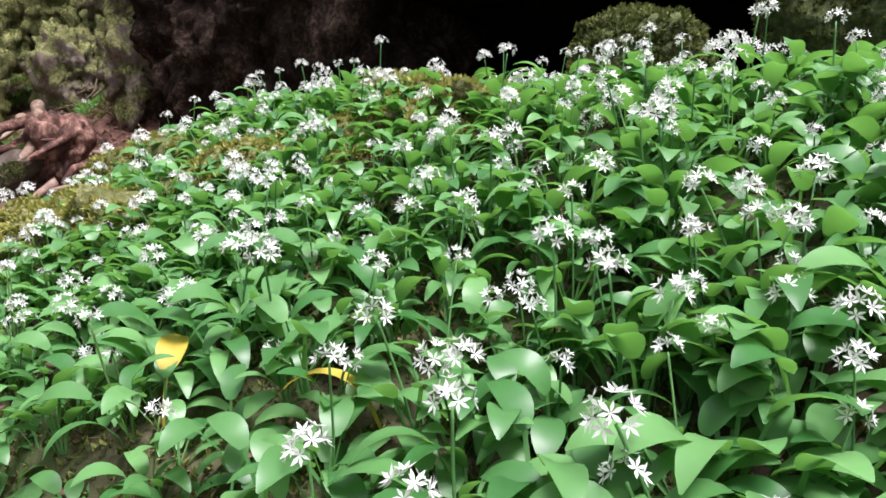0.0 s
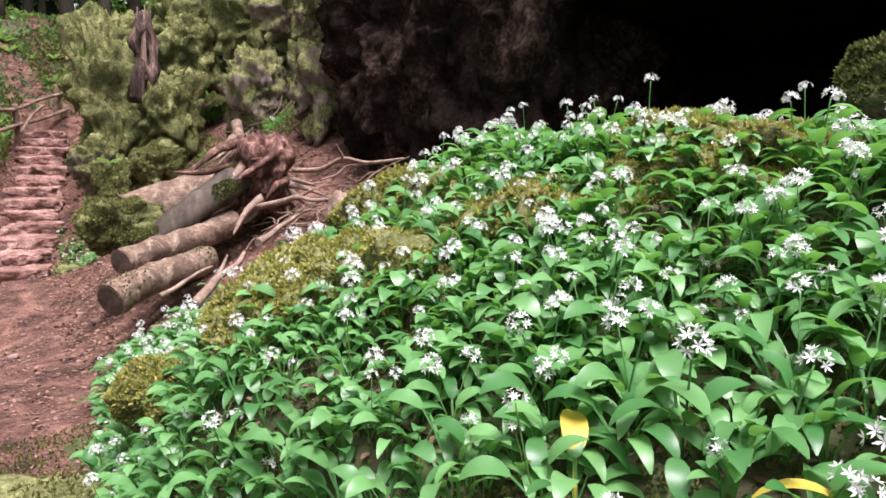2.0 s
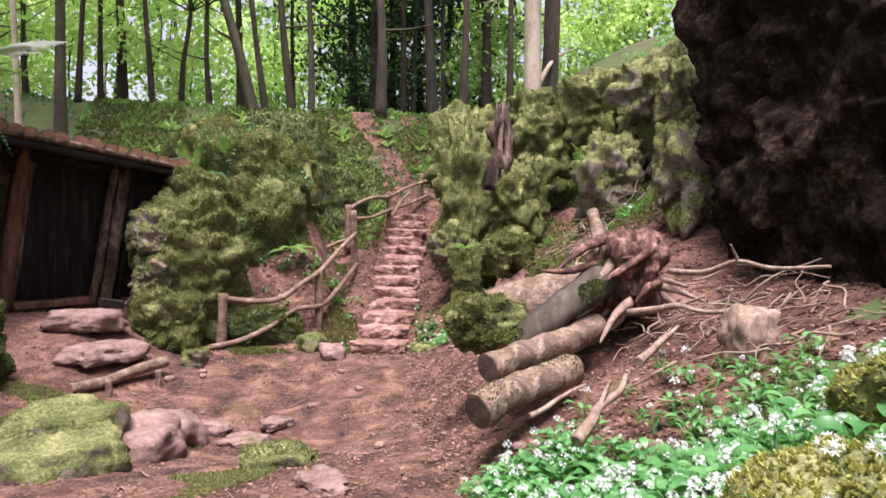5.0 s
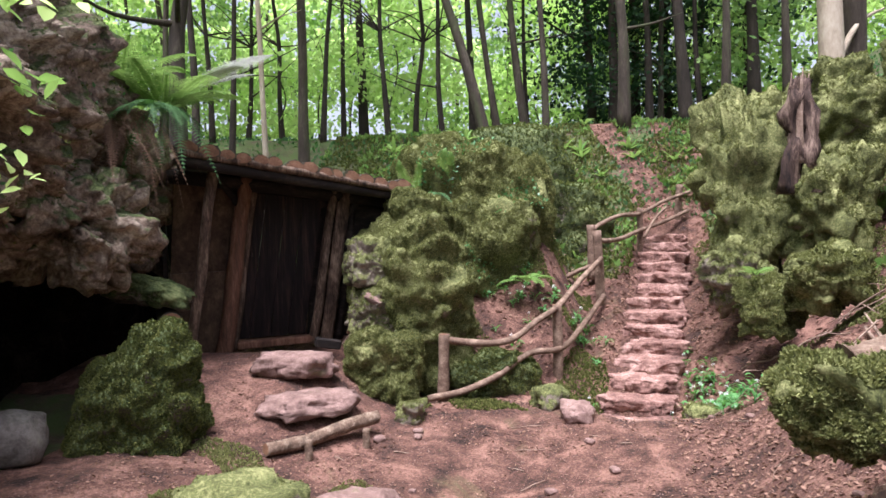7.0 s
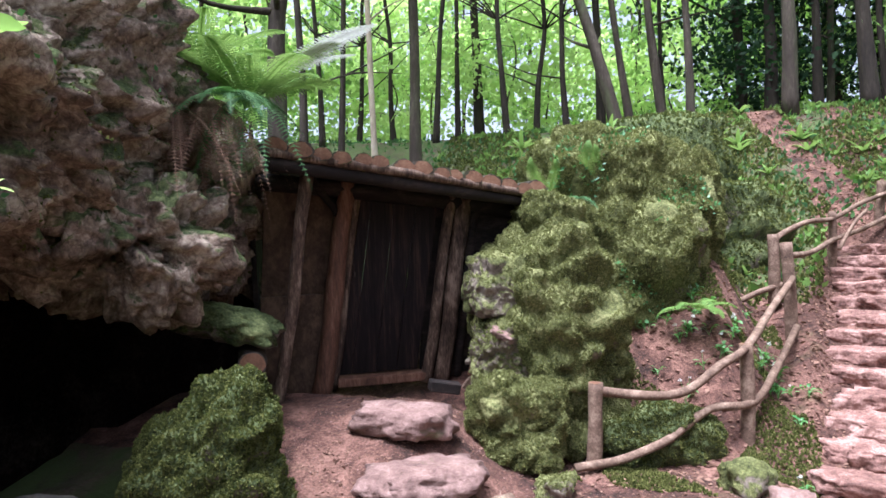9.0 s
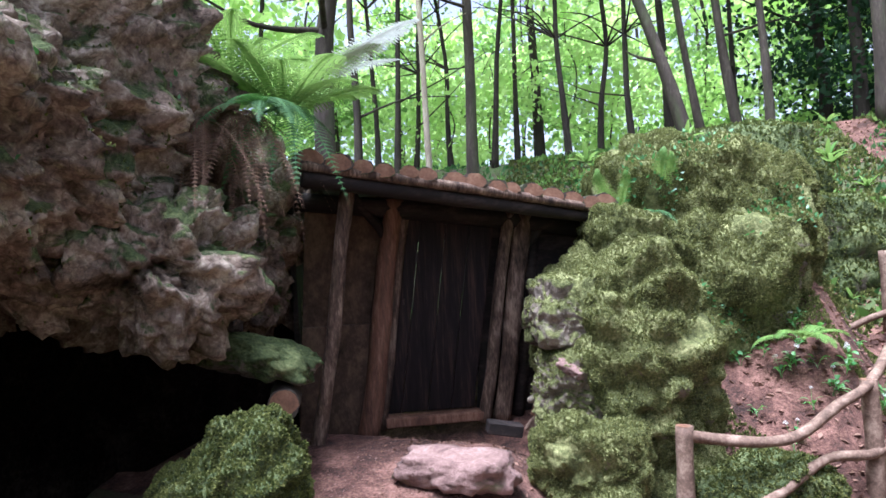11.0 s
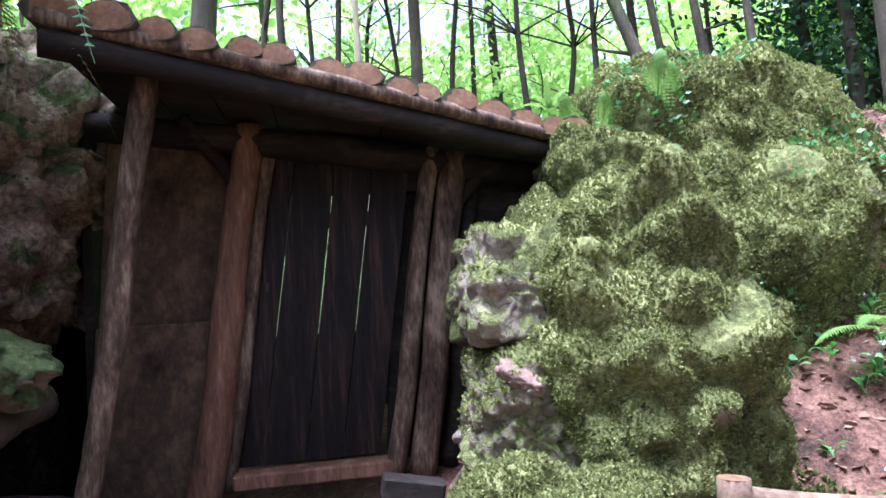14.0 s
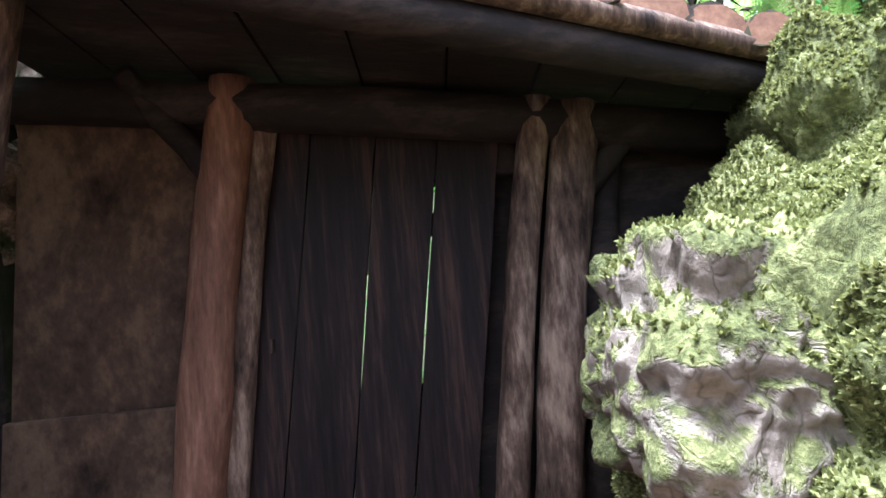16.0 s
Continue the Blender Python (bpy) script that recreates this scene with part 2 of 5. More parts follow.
# Shed planks and beams near black: the dark under the roof is coloured in.
M_PLANK = varied("dark_door_plank", [(0.36, (0.004, 0.003, 0.0028)), (0.52, (0.015, 0.0092, 0.009)), (0.66, (0.06, 0.032, 0.022))], 6.0, 0.62, 0.35, 0.006, 6, (2.5, 1, 0.16), spec=0.18)
M_DARKWOOD = varied("shade_dark_wood", [(0.32, (0.004, 0.003, 0.0025)), (0.5, (0.015, 0.01, 0.008)), (0.72, (0.07, 0.05, 0.038))], 5.0, 0.8, 0.8, 0.015, 7, (0.35, 1, 1))
M_MUD = varied("stained_board_wall", [(0.36, (0.018, 0.01, 0.006)), (0.5, (0.075, 0.045, 0.028)), (0.64, (0.17, 0.11, 0.065))], 2.5, 0.85, 0.4, 0.01, 9, (1, 1, 0.7), blotch=((0.07, 0.08, 0.035), 2.0, 0.6, 0.8))
M_CUT = varied("cut_log_end", [(0.3, (0.07, 0.032, 0.018)), (0.5, (0.18, 0.09, 0.05)), (0.72, (0.31, 0.185, 0.11))], 8.0, 0.8, 0.4, 0.004, 6)
M_REDWOOD = varied("torn_red_heartwood", [(0.38, (0.014, 0.007, 0.005)), (0.5, (0.09, 0.04, 0.028)), (0.64, (0.34, 0.2, 0.15))], 9.0, 0.8, 1.0, 0.03, 5, (1, 1, 0.35), blotch=((0.03, 0.015, 0.012), 4.0, 0.6, 0.7))
M_ROTTEN = varied("rotten_stump_wood", [(0.38, (0.01, 0.006, 0.005)), (0.5, (0.06, 0.036, 0.027)), (0.66, (0.3, 0.21, 0.16))], 7.0, 0.9, 1.0, 0.03, 5, (1, 1, 0.2))
M_LITTER = leaf_mat("fallen_leaf", (0.085, 0.045, 0.03), (0.33, 0.2, 0.145), (0.3, 0.17, 0.1), 0.8, 0.1, 0.1)
M_IRON = varied("rusted_iron", [(0.3, (0.02, 0.015, 0.012)), (0.7, (0.07, 0.045, 0.03))], 20, 0.7, 0.3, 0.002)


# ---- building helpers ----
def ss(a, b, v):
    t = np.clip((v - a) / (b - a), 0, 1)
    return t * t * (3 - 2 * t)


def mesh_of(name, verts, faces, smooth=True):
    me = bpy.data.meshes.new(name)
    verts, faces = np.asarray(verts, float), np.asarray(faces, int)
    me.vertices.add(len(verts))
    me.vertices.foreach_set("co", verts.ravel())
    k = faces.shape[1]
    me.loops.add(faces.size)
    me.loops.foreach_set("vertex_index", faces.ravel())
    me.polygons.add(len(faces))
    me.polygons.foreach_set("loop_start", np.arange(0, faces.size, k))
    me.polygons.foreach_set("use_smooth", np.full(len(faces), smooth))
    me.update(calc_edges=True)
    return me


def thing(name, label, category, at=(0, 0, 0), turn=0.0, group="", kind=""):
    ob = tagged(new(name), label, category, group, kind)
    ob.matrix_world = pose(*at, 0, 0, turn)
    ob.empty_display_size = 0.05
    return ob


def part(name, data, material, parent=None, label=""):
    """Links a mesh or a bmesh as one object under a thing or part."""
    if isinstance(data, bmesh.types.BMesh):
        me = bpy.data.meshes.new(name)
        data.to_mesh(me)
        data.free()
        data = me
    if material and not data.materials:
        data.materials.append(material)
    ob = new(name, data)
    ob.parent = parent
    return tagged(ob, label)


def fbm(p, octaves=4):
    return noise.fractal(Vector(p), 0.9, 2.1, octaves)


def blob(radii, seed, sub=4, rough=0.16, boxy=0.35, strata=0.0, fine=0.02, crag=0.0, block=0.0):
    """A lump of rock: a squared-off ball, broken by noise at several sizes, with ledges where strata is set."""
    bm = bmesh.new()
    bmesh.ops.create_icosphere(bm, subdivisions=sub, radius=1.0)
    rx, ry, rz = radii
    mean = (rx * ry * rz) ** (1 / 3)
    off = Vector((seed * 7.13, seed * 3.7, seed * 1.9))
    for v in bm.verts:
        d = v.co.normalized()
        m = max(abs(d.x), abs(d.y), abs(d.z))
        d = d * (1 + boxy * (1 / m - 1))
        p = Vector((d.x * rx, d.y * ry, d.z * rz))
        q = p / mean
        k = rough * fbm(q * 1.1 + off) + rough * 0.45 * fbm(q * 3.1 + off, 3)
        if crag:
            w = noise.voronoi(q * 2.0 + off)[0]
            k += crag * (min(w[1] - w[0], 0.5) - 0.25)
        if strata:
            k += strata * (abs(((p.z * 4.3 + 0.5 * fbm(q * 1.5 + off)) % 1.0) - 0.5) - 0.25)
        k += fine * fbm(p * 9 + off, 3)
        if block:
            wob = Vector((fbm(p * 2.2 + off, 2), fbm(p * 2.2 - off, 2), fbm(p * 2.2 + off * 2, 2))) * 0.12
            for cell, amp in ((0.42, 1.0), (0.17, 0.4)):
                dist, pts = noise.voronoi((p + wob) * (1 / cell) + off)
                h = noise.cell(Vector(pts[0]) * 3.7)
                edge = min((dist[1] - dist[0]) * 9.0, 1.0)
                k += block * amp * ((h - 0.5) * 1.1 + (edge - 1.0) * 0.22) / mean
        v.co = p * (1 + k)
    for f in bm.faces:
        f.smooth = True
    return bm


def tube(points, radii, sides=9, seed=0, knobbly=0.08, cap=True, twist=0.0):
    """A limb, log or stem along points, with uneven girth and closed ends."""
    pts = [Vector(p) for p in points]
    # smooth the run
    fine_p, fine_r = [], []
    n = len(pts)
    steps = 4 if n > 2 else 7
    for i in range(n - 1):
        p0, p1, p2, p3 = pts[max(i - 1, 0)], pts[i], pts[i + 1], pts[min(i + 2, n - 1)]
        for k in range(steps):
            t = k / steps
            fine_p.append(0.5 * ((2 * p1) + (p2 - p0) * t + (2 * p0 - 5 * p1 + 4 * p2 - p3) * t * t + (3 * p1 - p0 - 3 * p2 + p3) * t ** 3))
            fine_r.append(radii[i] * (1 - t) + radii[i + 1] * t)
    fine_p.append(pts[-1])
    fine_r.append(radii[-1])
    verts, faces = [], []
    side = None
    for i, p in enumerate(fine_p):
        a = (fine_p[min(i + 1, len(fine_p) - 1)] - fine_p[max(i - 1, 0)]).normalized()
        if side is None:
            side = a.orthogonal().normalized()
        side = (side - a * side.dot(a)).normalized()
        up = a.cross(side)
        for j in range(sides):
            g = 2 * math.pi * j / sides + twist * i
            k = 1 + knobbly * noise.noise(Vector((math.cos(g) * 1.6 + seed * 5, math.sin(g) * 1.6, i * 0.45 + seed)))* 2
            verts.append(p + (side * math.cos(g) + up * math.sin(g)) * fine_r[i] * k)
    m = len(fine_p)
    bm = bmesh.new()
    vs = [bm.verts.new(v) for v in verts]
    for i in range(m - 1):
        for j in range(sides):
            k = (j + 1) % sides
            bm.faces.new((vs[i * sides + j], vs[i * sides + k], vs[(i + 1) * sides + k], vs[(i + 1) * sides + j])).smooth = True
    if cap:
        bm.faces.new(vs[:sides][::-1])
        bm.faces.new(vs[-sides:])
    return bm


def disc(centre, axis, radius, seed=0, sides=14, dome=0.004):
    """The sawn end of a log."""
    a = Vector(axis).normalized()
    s = a.orthogonal().normalized()
    u = a.cross(s)
    bm = bmesh.new()
    c = bm.verts.new(Vector(centre) + a * dome)
    ring = []
    for j in range(sides):
        g = 2 * math.pi * j / sides
        k = radius * (1 + 0.07 * noise.noise(Vector((math.cos(g) * 2 + seed, math.sin(g) * 2, seed))))
        ring.append(bm.verts.new(Vector(centre) + (s * math.cos(g) + u * math.sin(g)) * k))
    for j in range(sides):
        bm.faces.new((c, ring[j], ring[(j + 1) % sides]))
    return bm


def board(size, seed=0, bevel=0.006, warp=0.004, cuts=4):
    """A sawn board with soft edges and a slight warp, standing on its base."""
    bm = bmesh.new()
    bmesh.ops.create_cube(bm, size=1.0)
    for v in bm.verts:
        v.co = Vector((v.co.x * size[0], v.co.y * size[1], (v.co.z + 0.5) * size[2]))
    bmesh.ops.bevel(bm, geom=bm.edges[:], offset=bevel, segments=1, affect="EDGES")
    for v in bm.verts:
        v.co += Vector((noise.noise(v.co * 3 + Vector((seed, 0, 0))), noise.noise(v.co * 3 + Vector((0, seed, 0))), 0)) * warp
    return bm


def surface_points(ob_mesh, count, rng, keep=None):
    """Random places and normals on a mesh, spread by area."""
    me = ob_mesh
    me.calc_loop_triangles()
    co = np.empty(len(me.vertices) * 3)
    me.vertices.foreach_get("co", co)
    co = co.reshape(-1, 3)
    tri = np.empty(len(me.loop_triangles) * 3, int)
    me.loop_triangles.foreach_get("vertices", tri)
    tri = tri.reshape(-1, 3)
    a, b, c = co[tri[:, 0]], co[tri[:, 1]], co[tri[:, 2]]
    n = np.cross(b - a, c - a)
    area = np.linalg.norm(n, axis=1) + 1e-12
    idx = rng.choice(len(tri), size=count, p=area / area.sum())
    r1, r2 = np.sqrt(rng.random(count))[:, None], rng.random(count)[:, None]
    p = a[idx] * (1 - r1) + b[idx] * r1 * (1 - r2) + c[idx] * r1 * r2
    nn = n[idx] / area[idx][:, None]
    if keep is not None:
        k = keep(p, nn)
        p, nn = p[k], nn[k]
    return p, nn


def strewn(name, p, n, tv, tf, lo, hi, rng, lean=0.4):
    """One mesh of many small copies of a template, each standing along its normal with a random spin, lean and size."""
    m = len(p)
    n = n + rng.normal(0, lean, (m, 3))
    n /= np.linalg.norm(n, axis=1)[:, None] + 1e-9
    ref = rng.normal(0, 1, (m, 3))
    x = np.cross(n, ref)
    x /= np.linalg.norm(x, axis=1)[:, None] + 1e-9
    y = np.cross(n, x)
    s = rng.uniform(lo, hi, m)[:, None, None]
    tv = np.asarray(tv, float)
    v = p[:, None, :] + s * (tv[None, :, 0:1] * x[:, None, :] + tv[None, :, 1:2] * y[:, None, :] + tv[None, :, 2:3] * n[:, None, :])
    f = np.asarray(tf)[None, :, :] + (np.arange(m) * len(tv))[:, None, None]
    return mesh_of(name, v.reshape(-1, 3), f.reshape(-1, len(tf[0])))


# small templates, one unit long
TUFT_V = [(-0.35, 0, 0), (0.35, 0, 0), (0.1, 0.25, 0.9), (0, -0.35, 0), (0, 0.35, 0), (-0.3, 0, 0.7), (0.25, 0.3, 0), (-0.25, -0.3, 0), (0.3, -0.2, 0.8)]
TUFT_F = [(0, 1, 2), (3, 4, 5), (6, 7, 8)]
LEAF_V = [(0, 0, 0), (0.32, 0.02, 0.35), (0, 0.1, 1.0), (-0.32, 0.02, 0.35)]
LEAF_F = [(0, 1, 2, 3)]
FLAT_V = [(-0.5, 0, 0.02), (0, -0.28, 0.08), (0.5, 0, 0.03), (0, 0.28, 0.1)]
FLAT_F = [(0, 1, 2, 3)]


def mossed(ob, count, lo, hi, seed, material, face=-0.2, patch=0.0, name="moss"):
    """A pelt of moss tufts over a rock, as one part."""
    rng = np.random.default_rng(seed)
    w = np.array(ob.matrix_world.translation) if ob.parent is None else np.zeros(3)

    def keep(p, n):
        k = n[:, 2] > face + rng.normal(0, 0.15, len(p))
        if patch:
            f = np.array([noise.noise(Vector(q * 2.3) + Vector((seed, 0, 0))) for q in p])
            k &= f > patch - 0.5
        return k
    p, n = surface_points(ob.data, count, rng, keep)
    n = n + np.array([0, 0, 0.35])
    me = strewn(name, p, n, TUFT_V, TUFT_F, lo, hi, rng, 0.45)
    return tagged(part(name, me, material, ob, "soft tufted green moss"), kind="stuff")


def rock(name, label, at, radii, seed, material, sub=4, turn=0.0, tilt=(0, 0), moss=0, tuft=(0.012, 0.03), moss_mat=None, group="", face=-0.1, patch=0.0, structure=False, **shape):
    bm = blob(radii, seed, sub, **shape)
    bmesh.ops.transform(bm, matrix=pose(0, 0, 0, tilt[0], tilt[1], turn), verts=bm.verts)
    me = bpy.data.meshes.new(name)
    bm.to_mesh(me)
    bm.free()
    me.materials.append(material)
    ob = tagged(new(name, me), label, "" if structure else "rock", group, "structure" if structure else "")
    ob.location = at
    if moss:
        mossed(ob, moss, tuft[0], tuft[1], seed, moss_mat or M_MOSS, face, patch)
    return ob


# ---- ground ----
def height(x, y):
    """The lie of the land: a trodden hollow, a bank to the east, a terrace before the door, and a wooded slope behind the steps."""
    x, y = np.asarray(x, float), np.asarray(y, float)
    z = 0.02 - 0.46 * np.exp(-((y - 5.3) / 1.5) ** 2 - ((x + 0.1) / 1.9) ** 2)
    lag = 0.7 * (1 - ss(0.7, 1.5, x))
    yy = y - lag * ss(7, 8, y)
    z = z + np.interp(yy, [-60, 7.2, 7.9, 12.4, 17.0, 24, 60, 400], [0, -0.05, -0.25, 1.78, 4.85, 5.3, 6.5, 14])
    edge = np.interp(y, [-10, -2, 0, 1.2, 2.3, 4, 6, 8, 10, 13, 20, 60], [0.2, 0.3, 0.42, 0.75, 1.0, 1.25, 1.75, 2.15, 2.65, 3.6, 6, 12])
    d = np.maximum(x - edge, 0)
    z = z + np.interp(d, [0, 0.2, 3, 6, 12, 60, 400], [0, 0.06, 1.28, 3.4, 5.0, 9, 30]) * np.interp(y, [-3, 1, 3.6, 5.5, 9, 12, 20], [0.85, 1.0, 1.0, 1.75, 1.65, 1.1, 0.7])
    bank = np.interp(d, [0, 0.12, 0.45, 1.6, 2.2, 3.0, 4], [0, 0.2, 0.62, 0.74, 0.4, 0.1, 0]) * (1 - ss(-0.2, 1.9, y))
    z = z + bank
    z = z + 1.15 * ss(7.9, 9.9, y) * (1 - ss(0.55, 1.25, x)) * ss(-1.7, -0.7, x) * (1 - ss(11.5, 13, y))
    cave = ss(3.6, 4.3, x) * (1 - ss(7.6, 8.6, x)) * ss(-3.2, -2.3, y) * (1 - ss(1.3, 1.9, y))
    z = z * (1 - cave) + 0.9 * cave
    on = np.abs(x - (1.5 + 0.296 * (y - 7.9)))
    z = z - 0.13 * (1 - ss(0.36, 0.6, on)) * ss(7.5, 7.9, y) * (1 - ss(12.6, 13.0, y))
    z = z + 0.5 * ss(5.9, 7.5, y) * (1 - ss(-2.1, -0.9, x)) * (1 - ss(9.5, 11, y))
    z = z + 0.25 * (1 - ss(-2.4, -1.2, x)) * ss(3.5, 5, y) * (1 - ss(5.9, 7.2, y)) * 0.5
    z = z + 3.6 * (1 - ss(-6.6, -5.0, x)) * (1 - ss(7.0, 9.0, y)) + np.interp(-x, [6, 60, 400], [0, 3, 30])
    return z


def ground_at(x, y):
    return float(height(x, y)) + 0.03 * fbm((x * 1.3, y * 1.3, 0), 3) + 0.016 * fbm((x * 5, y * 5, 3), 4)


def spread(a, b, step, far):
    mid = list(np.arange(a, b, step))
    out, s, v = [], step, b
    while v < far:
        out.append(v)
        s *= 1.25
        v += s
    low, s, v = [], step * 1.25, a - step
    while v > -far:
        low.append(v)
        s *= 1.25
        v -= s
    return np.array(low[::-1] + mid + out)


gx, gy = spread(-4.5, 6.5, 0.06, 420), spread(-3.2, 14.5, 0.065, 420)
X, Y = np.meshgrid(gx, gy)
Zh = height(X, Y)
near_mask = (X > -6) & (X < 8) & (Y > -4) & (Y < 20)
for j, i in zip(*np.nonzero(near_mask)):
    px_, py_ = X[j, i], Y[j, i]
    Zh[j, i] += 0.03 * fbm((px_ * 1.3, py_ * 1.3, 0), 3) + 0.016 * fbm((px_ * 5, py_ * 5, 3), 4)
nx, ny = len(gx), len(gy)
idx = np.arange(nx * ny).reshape(ny, nx)
quads = np.stack([idx[:-1, :-1], idx[:-1, 1:], idx[1:, 1:], idx[1:, :-1]], -1).reshape(-1, 4)
ground_mesh = mesh_of("ground", np.stack([X, Y, Zh], -1).reshape(-1, 3), quads)
ground_mesh.materials.append(M_EARTH)
ground_mesh.materials.append(M_FLOOR)
mid = (quads.reshape(ny - 1, nx - 1, 4))
cx_, cy_ = (X[:-1, :-1] + X[1:, 1:]) / 2, (Y[:-1, :-1] + Y[1:, 1:]) / 2
edge_ = np.interp(cy_, [-10, -2, 0, 1.2, 2.3, 4], [0.2, 0.3, 0.42, 0.75, 1.0, 1.25])
wob = 0.25 * np.sin(cx_ * 5.1 + 2 * np.sin(cy_ * 3.3)) + 0.2 * np.sin(cy_ * 7.7 + cx_ * 3)
stairs_off = np.abs(cx_ - (1.5 + 0.296 * (cy_ - 7.9)))
wild = (cy_ + wob > 11.2) & (stairs_off > 0.7 + 0.3 * wob) & (np.abs(cx_ - 3.1 + 0.2 * (cy_ - 13)) > 0.35) | (cx_ + wob * 0.3 > edge_) & (cy_ < 2.0 + wob) | (cx_ < -5.2) | (cx_ + wob > 5.5) | (cy_ < -8) | (cx_ > 3.6) & (cy_ < 2) | (cx_ < -3.3) & (cy_ < 6.6) | (cy_ > 9.8) & (cx_ < -1.0)
ground_mesh.polygons.foreach_set("material_index", wild.astype(np.int32).ravel())
ground = tagged(new("ground", ground_mesh), "trodden reddish-brown earth path strewn with leaf litter", kind="structure")

# ---- the left cliff with its cave ----
cliff = rock("cliff", "weathered brown limestone cliff overhanging a dark low cave", (-4.85, 5.0, 2.75), (1.75, 2.5, 1.5), 3, M_CLIFF, 7, 8, (0, -6), 30000, (0.012, 0.03), M_MOSS2, face=0.1, patch=0.55, structure=True, rough=0.2, boxy=0.35, strata=0.03, fine=0.04, crag=0.1, block=0.17)
rock("cliff_brow", "broken brown limestone above the cave mouth", (-3.85, 6.2, 1.85), (0.75, 0.8, 0.62), 8, M_CLIFF, 6, 25, (0, 10), structure=True, rough=0.25, boxy=0.2, fine=0.05, crag=0.1, block=0.13)
rock("cliff_flank", "brown limestone flank beside the shed", (-4.6, 7.7, 2.2), (0.85, 1.0, 1.1), 11, M_CLIFF, 6, 15, (0, 0), 6000, (0.012, 0.03), M_MOSS2, face=0.3, patch=0.5, structure=True, rough=0.25, boxy=0.3, fine=0.05, crag=0.1, block=0.15)
rock("cliff_foot", "rock at the back of the cave, coloured dark for shade", (-6.3, 4.6, 0.6), (1.2, 3.6, 1.9), 5, M_SHADEROCK, 4, structure=True)
# The next three are added fillers that stop light leaking into cave and niche.
rock("cliff_inner", "filler rock added behind the niche to keep light out", (-5.3, 8.1, 1.2), (1.1, 1.5, 2.0), 6.5, M_SHADEROCK, 4, structure=True)
rock("cliff_root", "filler rock added in the cave to keep light out", (-5.35, 5.2, 0.5), (0.7, 3.4, 1.7), 7.5, M_SHADEROCK, 5, structure=True)
rock("cliff_side", "filler rock added beside the cave to keep light out", (-4.5, 3.1, 0.8), (1.0, 0.8, 1.5), 8.5, M_SHADEROCK, 5, structure=True)
# Unseen end rock, added to close the cave's south side.
rock("cliff_end", "unseen limestone added to close the cave", (-4.6, 1.4, 1.2), (1.4, 1.2, 2.4), 6, M_CLIFF, 5, structure=True, crag=0.2, fine=0.05)
rock("moss_mound", "rounded mound thick with deep green moss", (-2.92, 5.95, 0.22), (0.5, 0.66, 0.74), 15, M_DEEPMOSS, 6, 30, (0, 20), 60000, (0.01, 0.024), M_MOSS2, face=-0.6, rough=0.25, boxy=0.1, block=0.05)
rock("mossy_ledge", "green-stained rock ledge over a log niche", (-3.45, 6.88, 1.22), (0.45, 0.36, 0.14), 17, M_DEEPMOSS, 5, 30, (0, 12), rough=0.25, crag=0.12)
rock("cave_boulder", "smooth grey boulder lying in the cave mouth", (-3.35, 5.05, 0.25), (0.24, 0.2, 0.2), 19, M_GREYSTONE, 4, 20, rough=0.08, boxy=0.3)

# ---- the mossy outcrop beside the shed ----
outcrop = rock("outcrop", "great rock outcrop covered in yellow-green moss", (-0.55, 10.35, 1.85), (1.0, 1.15, 1.5), 23, M_MOSSROCK, 6, 30, (0, -8), 110000, (0.012, 0.03), M_MOSS, face=-0.6, patch=0.15, structure=True, rough=0.2, boxy=0.25, fine=0.02, crag=0.04, block=0.035)
rock("outcrop_east", "mossy eastern shoulder of the outcrop", (0.3, 10.95, 2.1), (0.52, 0.7, 0.95), 24, M_MOSSROCK, 6, 10, (0, 0), 40000, (0.014, 0.032), M_MOSS, face=-0.4, patch=0.3, structure=True, rough=0.22, boxy=0.2, fine=0.02, block=0.03)
rock("outcrop_front", "mossy rock face with bare ledges", (-1.08, 8.75, 0.97), (0.62, 0.85, 1.1), 27, M_MOSSROCK, 6, 35, (0, -8), 95000, (0.009, 0.022), M_MOSS, face=-0.5, patch=0.12, structure=True, rough=0.25, boxy=0.35, strata=0.04, fine=0.02, block=0.03)
rock("outcrop_block", "pale bare rock block split by bedding cracks", (-1.47, 8.34, 1.48), (0.3, 0.34, 0.32), 29, M_ROCK, 6, 35, (0, 4), 5000, (0.01, 0.024), M_MOSS, face=0.35, patch=0.4, rough=0.12, boxy=0.6, strata=0.16, fine=0.04, block=0.02)
rock("outcrop_ledge", "rough mossy rock ledge under the pale block", (-1.4, 8.22, 0.87), (0.34, 0.34, 0.36), 30, M_ROCK, 6, 50, (0, 0), 9000, (0.01, 0.026), M_MOSS, face=0.0, patch=0.4, rough=0.25, boxy=0.3, strata=0.12, fine=0.04, block=0.03)
rock("outcrop_shoulder", "mossy rock shoulder below the roof end", (-1.05, 9.05, 2.03), (0.42, 0.5, 0.42), 31, M_MOSSROCK, 5, 20, (0, 0), 30000, (0.009, 0.022), M_MOSS, patch=0.25, rough=0.3, boxy=0.2, block=0.03)
rock("low_boulder", "low mossy boulder at the foot of the outcrop", (-1.2, 7.8, 0.33), (0.42, 0.4, 0.45), 33, M_MOSSROCK, 6, 10, (0, 0), 30000, (0.009, 0.022), M_MOSS, face=-0.4, patch=0.2, rough=0.25, boxy=0.15, block=0.03)
